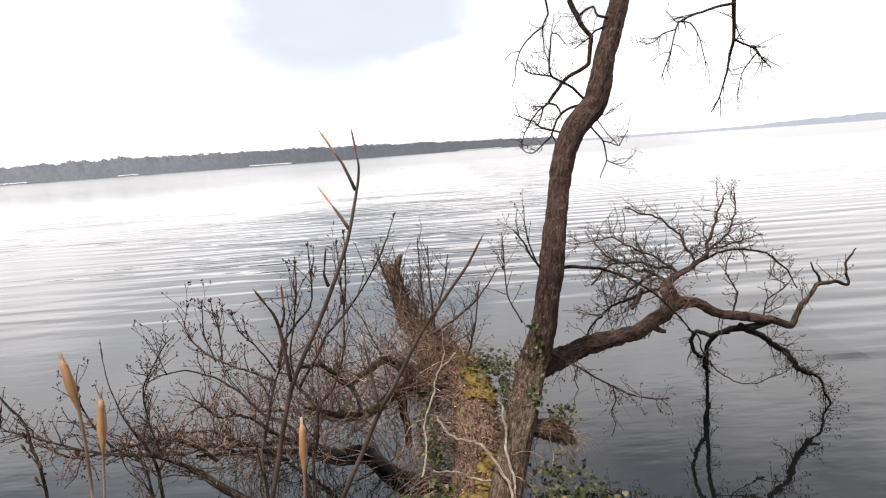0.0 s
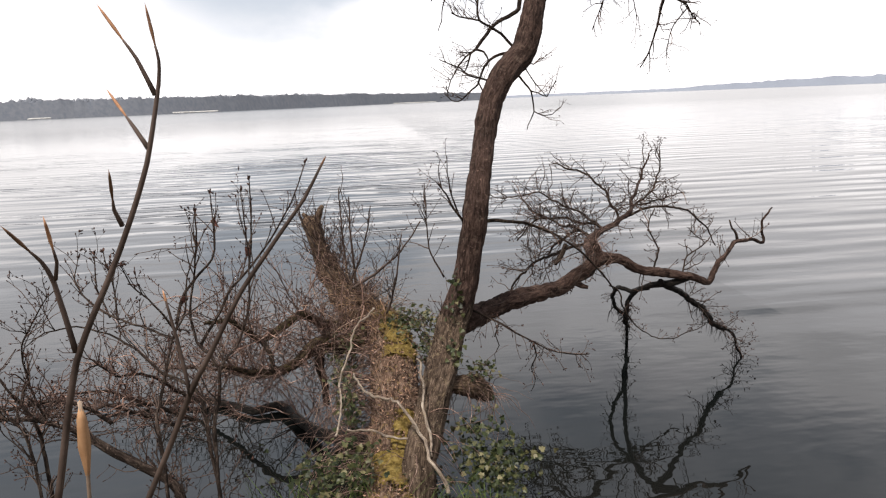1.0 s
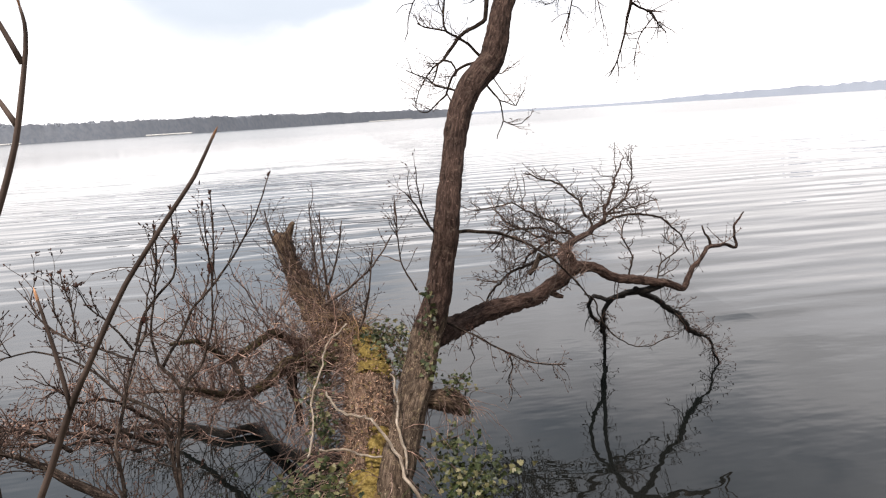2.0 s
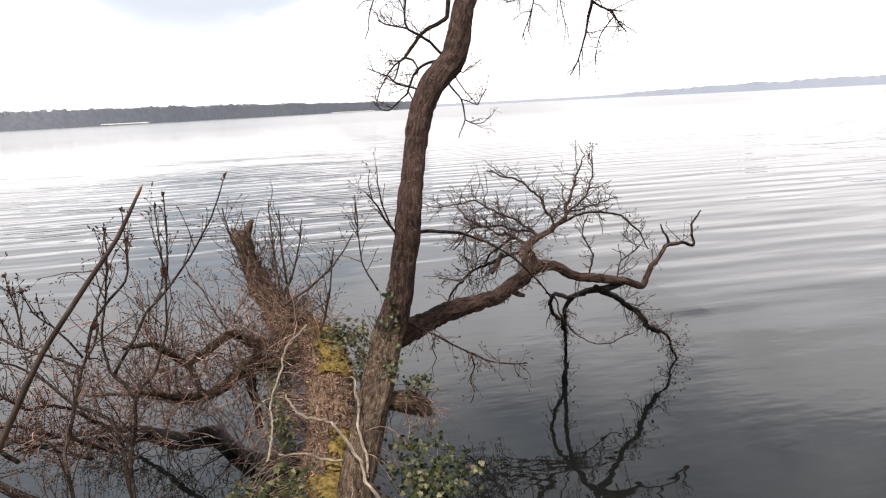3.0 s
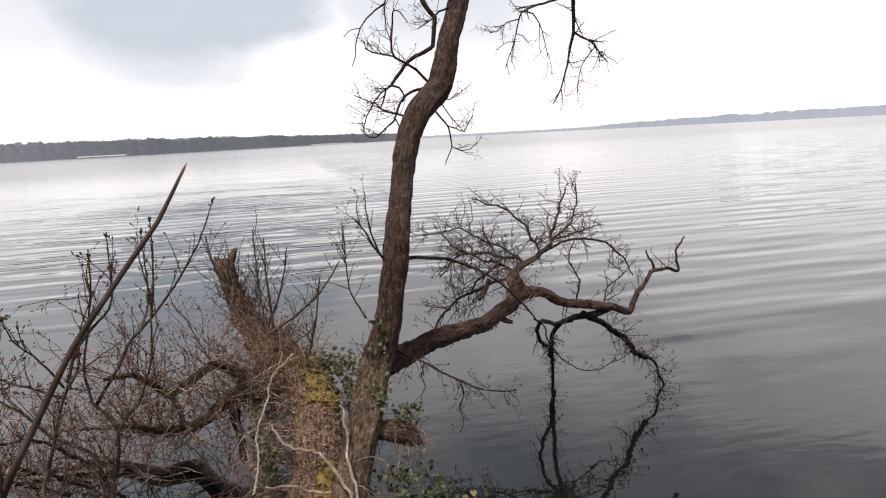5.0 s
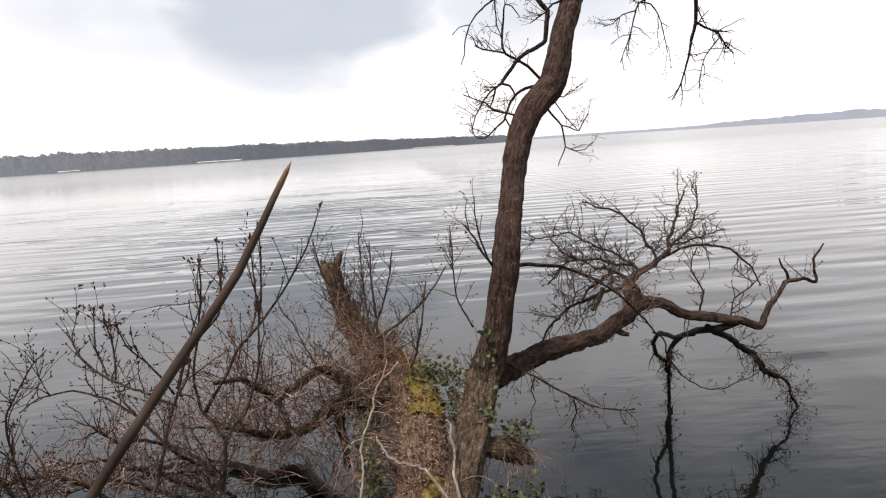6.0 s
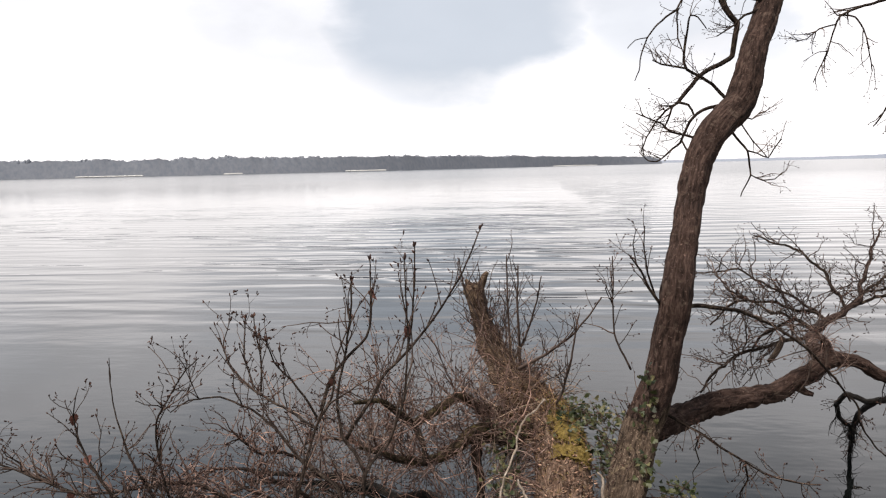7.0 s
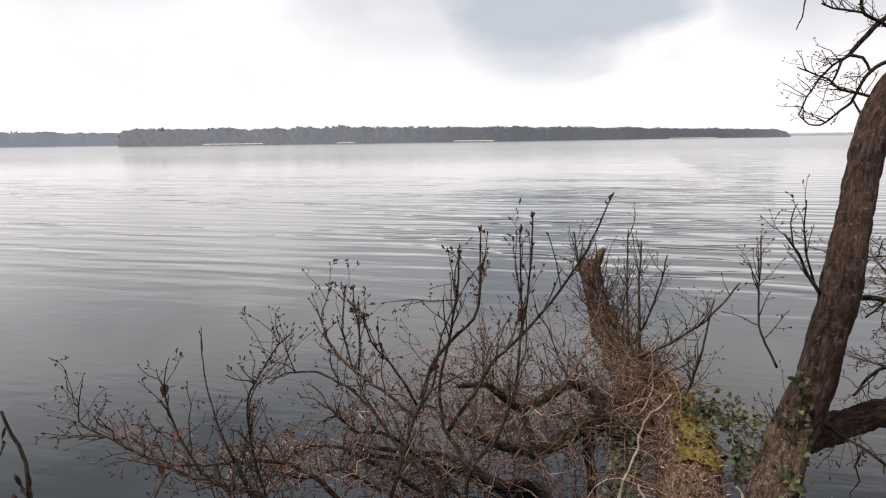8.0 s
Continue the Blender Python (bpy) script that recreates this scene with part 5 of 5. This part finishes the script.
def ivy(name_label, at, patches, seed):
    """An ivy plant: thin climbing stems, and leaves that face outwards and up."""
    r = random.Random(seed)
    plant = thing("ivy", at, name_label, "ivy")
    mass, left = Geo(), 300
    share = left / sum(q[2] for q in patches)
    for (cx, cy, cz), (hx, hy, hz), n, out in patches:
        g = Geo()
        last = Vector((cx - hx, cy, cz - hz))
        line = [last]
        for i in range(7):
            line.append(Vector((cx + r.uniform(-hx, hx) * 0.8, cy + r.uniform(-hy, hy) * 0.8, cz - hz + 2 * hz * (i + 1) / 7)))
        pts, rad = smooth_line([(*p, 0.002) for p in line], 0.03)
        g.tube(pts, rad, 5, 0.1, seed)
        part("vine_stem", g, TWIG, plant)
        for i in range(n):
            p = Vector((cx + r.gauss(0, 0.5) * hx, cy + r.gauss(0, 0.5) * hy, cz + r.gauss(0, 0.5) * hz))
            near = min(pts, key=lambda q: (q - p).length)
            p = p * 0.85 + near * 0.15
            me = r.choice(LEAVES)
            turn = Euler((radians(r.uniform(-75, 20)), radians(r.uniform(-35, 35)), r.uniform(0, 6.28))).to_matrix().to_4x4()
            tilt = Vector(out).to_track_quat("Z", "Y").to_matrix().to_4x4()
            k = r.uniform(0.5, 1.25)
            m = tilt @ Euler((r.uniform(-0.9, 0.9), r.uniform(-0.9, 0.9), r.uniform(0, 6.28))).to_matrix().to_4x4() if r.random() < 0.7 else turn
            m = m @ Matrix.Diagonal((k, k, k, 1))
            if left > 0 and r.random() < share:
                left -= 1
                leaf = new("leaf", me)
                leaf.parent = plant
                leaf.matrix_basis = Matrix.Translation(p - Vector(at)) @ m
            else:
                base = len(mass.v)
                for v in me.vertices:
                    mass.v.append(p + m.to_3x3() @ v.co)
                    mass.g.append((0, 0, 0))
                mass.f.extend(tuple(base + q for q in f.vertices) for f in me.polygons)
    if mass.v:
        part("leaf_mass", mass, IVY_MASS, plant, "", smooth=False, kind="stuff")


def moss(parent, key, spans, seed):
    """Cushions of moss along the top of a trunk, with a fuzz of short shoots and ragged edges."""
    r = random.Random(seed)
    pts, rad = LINES[key]
    n = len(pts)

    def cover(p, u):
        return noise.noise(p * 8 + Vector((seed, 0, 0))) + 0.6 * noise.noise(p * 24) + 0.35 * noise.noise(p * 70) + 0.48 - 0.6 * u * u

    for a, b, mid, half in spans:
        g = Geo()
        rows = {}
        cols = 34
        for i in range(int(a * n), int(b * n)):
            way = (pts[min(i + 1, n - 1)] - pts[max(i - 1, 0)]).normalized()
            side = way.cross(Vector((0, 0, 1))).normalized()
            up = side.cross(way)
            for j in range(cols):
                u = 2 * j / (cols - 1) - 1
                ang = radians(mid + half * u)
                q = up * math.cos(ang) + side * math.sin(ang)
                p = pts[i] + q * rad[i]
                m = cover(p, u)
                rows[(i, j)] = (len(g.v), m)
                g.v.append(pts[i] + q * (rad[i] * (1.1 + 0.1 * min(1.0, max(-0.6, m)) + 0.03 * noise.noise(p * 60))))
                g.g.append(tuple(p))
                for _ in range(4):
                    if m + r.uniform(-0.5, 0.35) > 0.0:
                        o = pts[i] + q * (rad[i] * 1.06) + Vector((r.uniform(-1, 1), r.uniform(-1, 1), r.uniform(-1, 1))) * 0.008
                        d = q + Vector((r.uniform(-1, 1), r.uniform(-1, 1), r.uniform(-1, 1))) * 0.8
                        FUZZ.append((o, d, r.uniform(0.008, 0.02), r.uniform(0.0012, 0.0026)))
        for (i, j), (v, m) in rows.items():
            if (i + 1, j + 1) in rows and m > 0.22:
                g.f.append((v, rows[(i, j + 1)][0], rows[(i + 1, j + 1)][0], rows[(i + 1, j)][0]))
        for o, d, length, w in FUZZ:
            g.blade(o, d, d.orthogonal(), length, w, (0, 0, -0.004))
        FUZZ.clear()
        part("moss", g, MOSS, parent, "golden-green moss cushion")


FUZZ = []
moss(tree, "log", ((0.02, 0.3, 14, 62), (0.3, 0.4, 30, 36), (0.58, 0.88, 18, 44)), 4.0)

ivy("dull green ivy climbing the fallen trunk and the stem", (0.12, 3.0, 0.3), [
    ((0.25, 3.92, 0.60), (0.2, 0.26, 0.07), 330, (0.2, -0.5, 0.8)),
    ((0.30, 3.6, 0.55), (0.06, 0.16, 0.10), 115, (0.2, -0.7, 0.6)),
    ((0.42, 3.33, 0.90), (0.055, 0.05, 0.17), 48, (-0.5, -0.8, 0.2)),
    ((-0.17, 2.78, 0.34), (0.22, 0.14, 0.12), 295, (-0.2, -0.6, 0.8)),
    ((-0.12, 3.2, 0.42), (0.07, 0.14, 0.16), 115, (-0.6, -0.6, 0.4)),
    ((-0.14, 3.5, 0.42), (0.09, 0.16, 0.16), 126, (-0.6, -0.5, 0.4)),
    ((-0.16, 3.85, 0.46), (0.12, 0.16, 0.16), 126, (-0.6, -0.5, 0.4))], 31)
ivy("bushy green ivy hanging beside the foot of the stem", (0.45, 2.9, 0.15), [
    ((0.46, 3.05, 0.34), (0.14, 0.12, 0.1), 124, (0.2, -0.7, 0.6)),
    ((0.52, 2.9, 0.22), (0.22, 0.17, 0.13), 640, (0.3, -0.7, 0.6)),
    ((0.4, 3.2, 0.66), (0.07, 0.06, 0.09), 47, (0.4, -0.6, 0.6)),
    ((0.53, 3.22, 0.56), (0.08, 0.06, 0.05), 63, (0.4, -0.6, 0.6))], 32)


def tangle(name, label, key, count, length, material, span, lean, seed, thick=0.0016, bias=(0.0, 0.0, 0.3)):
    """Dead vines and straw draped over a trunk."""
    r = random.Random(seed)
    pts, rad = LINES[key]
    n = len(pts) - 1
    g = Geo()
    for _ in range(count):
        i = int(n * r.uniform(*span))
        q = (Vector((r.gauss(0, 1), r.gauss(0, 1), r.gauss(0, 1))) + Vector(bias)).normalized()
        p = pts[i] + q * rad[i] * r.uniform(0.9, 1.25)
        way = (q * 0.7 + Vector(lean) + Vector((r.uniform(-1, 1), r.uniform(-1, 1), r.uniform(-0.4, 0.9))) * 0.8).normalized()
        line, seg = [p], length * r.uniform(0.4, 1.2) / 9
        for _ in range(9):
            way = (way + Vector((r.uniform(-0.3, 0.3), r.uniform(-0.3, 0.3), r.uniform(-0.45, 0.12)))).normalized()
            p = p + way * seg
            line.append(p)
        w = thick * r.uniform(0.6, 1.5)
        g.tube(line, [w * (1 - 0.07 * j) for j in range(10)], 3, close=False)
    ob = new(name, g.mesh(name))
    ob.data.materials.append(material)
    tagged(ob, label, "dead vines", kind="stuff")


LEFT = (-2.2, 0.0, -0.3)
tangle("dead_vines", "tangle of straw-coloured dead vines draped over the stump", "stump", 170, 0.28, STRAW, (0.0, 0.5), (0.2, -0.35, -0.1), 41, 0.0015)
tangle("dead_vines", "dry brown vines hanging beside the fallen trunk", "log", 230, 0.36, STRAW, (0.72, 1.0), (-0.2, -0.2, 0.3), 42, 0.0017, (-0.4, 0.0, 0.8))
tangle("dead_vines", "thin pale stems beside the fallen trunk", "log", 70, 0.42, TWIG_PALE, (0.1, 0.9), (-1.1, -0.2, 0.1), 43, 0.0024, LEFT)
tangle("dead_vines", "brown runners and twigs matted beside the trunk", "log", 220, 0.45, TWIG_RED, (0.15, 0.95), (-0.9, -0.1, 0.1), 46, 0.0024, LEFT)
tangle("dead_vines", "reddish-brown runners matted over the stump", "stump", 170, 0.36, TWIG_RED, (0.0, 0.75), (0.1, -0.3, 0.0), 48, 0.002)
tangle("dead_vines", "dry straw caught on the broken stub", "stub", 45, 0.13, TWIG_RED, (0.1, 1.0), (0.1, -0.2, -0.3), 47, 0.0013)
tangle("dead_vines", "rusty brown clump of dead stems caught in a fork of the limb", "knob", 110, 0.15, TWIG_RED, (0.0, 1.0), (-0.3, 0.0, 0.1), 49, 0.0014)
tangle("dead_vines", "dry brown runners caught between the stem and the broken stub", "stub", 90, 0.24, TWIG_RED, (0.0, 1.0), (0.1, -0.3, 0.1), 50, 0.0018)
for key, seed in (("hang_a", 91), ("hang_d", 92), ("sub_limb", 93), ("hang_c", 94)):
    tangle("dead_vines", "ragged black weed hanging from a wet branch", key, 44, 0.11, WET, (0.45, 1.0), (0.0, 0.0, -0.6), seed, 0.0022, (0.0, 0.0, -0.3))
tangle("dead_vines", "dry brown stems round the foot of the stem", "stem", 110, 0.26, TWIG_RED, (0.02, 0.15), (0.6, -0.3, -0.1), 44)
for n, (key, count) in enumerate((("L1", 16), ("L2", 16), ("L4", 20), ("L3", 20))):
    tangle("dead_vines", "reddish-brown runners tangled round a low limb", key, count, 0.55, TWIG_PALE, (0.05, 0.95), (-0.1, -0.2, 0.3), 81 + n, 0.002)


def litter(key, count, span, seed):
    """Flakes of bark and bits of dead stalk on top of the trunk."""
    r = random.Random(seed)
    pts, rad = LINES[key]
    n = len(pts) - 1
    g = Geo()
    for _ in range(count):
        i = int(n * r.uniform(*span))
        way = (pts[min(i + 1, n)] - pts[max(i - 1, 0)]).normalized()
        side = way.cross(Vector((0, 0, 1))).normalized()
        up = side.cross(way)
        a = radians(r.gauss(0, 60))
        q = up * math.cos(a) + side * math.sin(a)
        p = pts[i] + q * rad[i] * r.uniform(1.0, 1.16)
        d = (way * r.uniform(-1, 1) + side * r.uniform(-1, 1) + q * r.uniform(-0.1, 0.5)).normalized()
        g.blade(p, d, q.cross(d), r.uniform(0.007, 0.024), r.uniform(0.0016, 0.0044), q * r.uniform(-0.01, 0.012))
    ob = new("leaf_litter", g.mesh("leaf_litter"))
    ob.data.materials.append(LITTER)
    tagged(ob, "flakes of bark and dead leaf on the fallen trunk", "leaf litter", kind="stuff")


litter("log", 3600, (0.05, 0.97), 45)


def stick(ctrl, key, label):
    t = thing("stick", ctrl[-1][:3], label, "stick", "bare sticks on the trunk")
    limb(t, "stick", ctrl, BARE, key, 8, 0.4, 0.01, wander=0.026)


stick([(-0.090, 3.250, 0.580, 0.0048), (-0.034, 3.157, 0.552, 0.0055), (0.016, 3.064, 0.536, 0.0061), (0.108, 2.971, 0.552, 0.0066), (0.147, 2.879, 0.539, 0.0071), (0.203, 2.786, 0.454, 0.0076), (0.240, 2.693, 0.393, 0.0080), (0.283, 2.600, 0.301, 0.0084)], "stick_a", "crooked bare grey stick lying across the mossy trunk")
stick([(0.212, 3.100, 0.691, 0.0045), (0.215, 3.050, 0.652, 0.0055), (0.224, 3.000, 0.601, 0.0060), (0.224, 2.930, 0.547, 0.0060), (0.233, 2.850, 0.482, 0.0058), (0.238, 2.800, 0.431, 0.0055), (0.240, 2.740, 0.388, 0.0050)], "stick_b", "thin bare tan stick leaning on the stem")
stick([(0.019, 3.600, 0.799, 0.0036), (-0.042, 3.425, 0.785, 0.0040), (-0.121, 3.250, 0.674, 0.0043), (-0.147, 3.075, 0.559, 0.0045), (-0.161, 2.900, 0.435, 0.0047)], "stick_c", "upright pale stick beside the mossy trunk")
stick([(-0.119, 2.900, 0.466, 0.0059), (-0.019, 2.900, 0.446, 0.0055), (0.076, 2.900, 0.416, 0.0051), (0.197, 2.900, 0.376, 0.0047)], "stick_d", "short bare stick lying across the mossy trunk")


def dead_leaves(parent, keys, count, material, seed):
    r = random.Random(seed)
    for _ in range(count):
        pts, rad = LINES[r.choice(keys)]
        p = pts[int(len(pts) * r.uniform(0.3, 0.99)) - 1]
        g = Geo()
        way = Vector((r.uniform(-0.6, 0.6), r.uniform(-0.6, 0.6), -1))
        g.blade(p + Vector((0, 0, 0.004)), way, way.orthogonal(), r.uniform(0.025, 0.042), r.uniform(0.012, 0.018), (r.uniform(-0.02, 0.02), r.uniform(-0.02, 0.02), 0))
        part("dead_leaf", g, material, parent, "withered rust-brown leaf")


for z, turn, size in ((0.87, -0.1, 0.032), (0.83, -0.7, 0.018), (0.82, 0.1, 0.02), (0.77, 0.2, 0.02)):
    p, w = min(zip(*LINES["stem"]), key=lambda q: abs(q[0].z - z))
    at = p + Vector((math.sin(turn), -math.cos(turn), 0.1)) * (w * 1.04)
    g = Geo()
    g.blade(at, (0.3, -0.2, 0.6), (0.9, 0.1, -0.4), size, size * 0.45, (0.0, -0.006, 0.0))
    part("dead_leaf", g, PALE_LEAF, tree, "pale dry leaf caught on the bark")

dead_leaves(shrub, ("S1", "S2", "B", "S1c"), 3, RUST, 51)
dead_leaves(bush, ("C1", "C2", "C3"), 6, RUST, 52)
dead_leaves(tree, ("L1", "L2", "L4", "shoot_b"), 5, RUST, 53)


def grass_tuft(at, spread, count, height, seed):
    r = random.Random(seed)
    g = Geo()
    for _ in range(count):
        x, y = at[0] + r.gauss(0, spread), at[1] + r.gauss(0, spread * 0.6)
        z = max(ground_height(x, y), -0.1) - 0.02
        h = height * r.uniform(0.5, 1.2)
        a = r.uniform(0, 6.28)
        g.blade((x, y, z), (0.25 * math.cos(a), 0.25 * math.sin(a), 1), (-math.sin(a), math.cos(a), 0), h, 0.0035, (0.35 * h * math.cos(a), 0.35 * h * math.sin(a), -0.2 * h))
    ob = new("grass", g.mesh("grass"))
    ob.data.materials.append(GRASS)
    tagged(ob, "tuft of green grass at the foot of the trunk", "grass", kind="stuff")


grass_tuft((-0.12, 2.6, 0), 0.11, 460, 0.54, 61)
grass_tuft((0.4, 2.64, 0), 0.09, 160, 0.26, 62)
grass_tuft((-0.9, 1.3, 0), 0.5, 500, 0.25, 63)
grass_tuft((0.9, 1.0, 0), 0.5, 400, 0.2, 64)

# ---- shoots and dry stalks close to the eye ----
def near_shoot(label, foot, lines, material, bud, seed):
    s = thing("sapling", foot, label, "sapling", "shoots on the bank")
    bd = Geo()
    for n, (ctrl, key) in enumerate(lines):
        limb(s, "branch" if n else "stem", ctrl, material, key, 8, 0.08, 0.01, wander=0.001)
        pts, rad = LINES[key]
        bd.bud(pts[-1] - (pts[-1] - pts[-2]) * 0.5, pts[-1] - pts[-3], bud, rad[-1] * (1.7 if bud > 0.02 else 1.25))
    part("bud_mass", bd, BUD_TAN, s, "long pointed brown buds", kind="stuff")


near_shoot("forked brown sapling with long tan buds", (-0.36, 0.8, 0.34), [
    ([(-0.36, 0.8, 0.34, 0.0042), (-0.3, 0.7, 0.9, 0.0038)] + [(-0.232, 0.620, 1.397, 0.0029), (-0.183, 0.620, 1.579, 0.0027), (-0.154, 0.620, 1.686, 0.0024), (-0.114, 0.620, 1.763, 0.0021), (-0.087, 0.620, 1.825, 0.0018), (-0.073, 0.620, 1.877, 0.0014), (-0.071, 0.620, 1.892, 0.0011), (-0.072, 0.620, 1.901, 0.0008)], "near_a"), ([(-0.076, 0.620, 1.870, 0.0018), (-0.085, 0.620, 1.894, 0.0013), (-0.092, 0.620, 1.906, 0.0008)], "near_a1"), ([(-0.085, 0.620, 1.835, 0.0018), (-0.094, 0.625, 1.849, 0.0014), (-0.100, 0.630, 1.857, 0.0008)], "near_a2"),
    ([(-0.109, 0.620, 1.783, 0.0018), (-0.111, 0.615, 1.795, 0.0013), (-0.109, 0.610, 1.802, 0.0008)], "near_a3"), ([(-0.153, 0.620, 1.694, 0.0021), (-0.156, 0.613, 1.747, 0.0017), (-0.159, 0.607, 1.763, 0.0013), (-0.162, 0.600, 1.772, 0.0008)], "near_a4"), ([(-0.154, 0.610, 1.750, 0.0014), (-0.149, 0.605, 1.763, 0.0011), (-0.148, 0.600, 1.773, 0.0008)], "near_a5")], TWIG, 0.03, 71)
near_shoot("thin dark leaning sapling on the bank", (-0.34, 0.78, 0.34), [([(-0.340, 0.780, 0.340, 0.0031), (-0.260, 0.700, 0.900, 0.0028), (-0.190, 0.620, 1.400, 0.0024)] + [(-0.078, 0.590, 1.650, 0.0021), (-0.050, 0.580, 1.700, 0.0018), (-0.025, 0.580, 1.742, 0.0016), (0.000, 0.580, 1.775, 0.0014), (0.020, 0.580, 1.800, 0.0012), (0.033, 0.580, 1.822, 0.0008)], "near_b"),
    ([(-0.068, 0.586, 1.668, 0.0015), (-0.072, 0.588, 1.706, 0.0012), (-0.077, 0.590, 1.736, 0.0008)], "near_b1")], TWIG, 0.012, 72)


def dry_stalk(ctrl, key, foot):
    s = thing("dry_stalk", foot, "dry tan reed stalk with a withered tip", "reed", "dry stalks on the bank")
    limb(s, "stem", rooted(foot, [(x, y, z, r * 0.6) for x, y, z, r in ctrl]), TWIG_PALE, key, 6, 0.05, 0.01, wander=0.001)
    pts, rad = LINES[key]
    g = Geo()
    g.bud(pts[-6], pts[-1] - pts[-6], 0.055, 0.0045)
    part("withered_tip", g, TAN, s, "pointed tan husk")


dry_stalk([(-0.346, 0.580, 1.455, 0.0025), (-0.335, 0.580, 1.598, 0.0025), (-0.333, 0.580, 1.658, 0.0025), (-0.335, 0.580, 1.707, 0.0025), (-0.343, 0.580, 1.747, 0.0025)], "stalk_a", (-0.36, 0.62, 0.34))
dry_stalk([(-0.156, 0.580, 1.440, 0.0020), (-0.143, 0.580, 1.583, 0.0022), (-0.139, 0.580, 1.638, 0.0023), (-0.138, 0.580, 1.673, 0.0025)], "stalk_b", (-0.2, 0.62, 0.34))
dry_stalk([(-0.336, 0.560, 1.470, 0.0017), (-0.314, 0.560, 1.608, 0.0019), (-0.307, 0.560, 1.671, 0.0020), (-0.302, 0.560, 1.717, 0.0022)], "stalk_c", (-0.33, 0.6, 0.34))
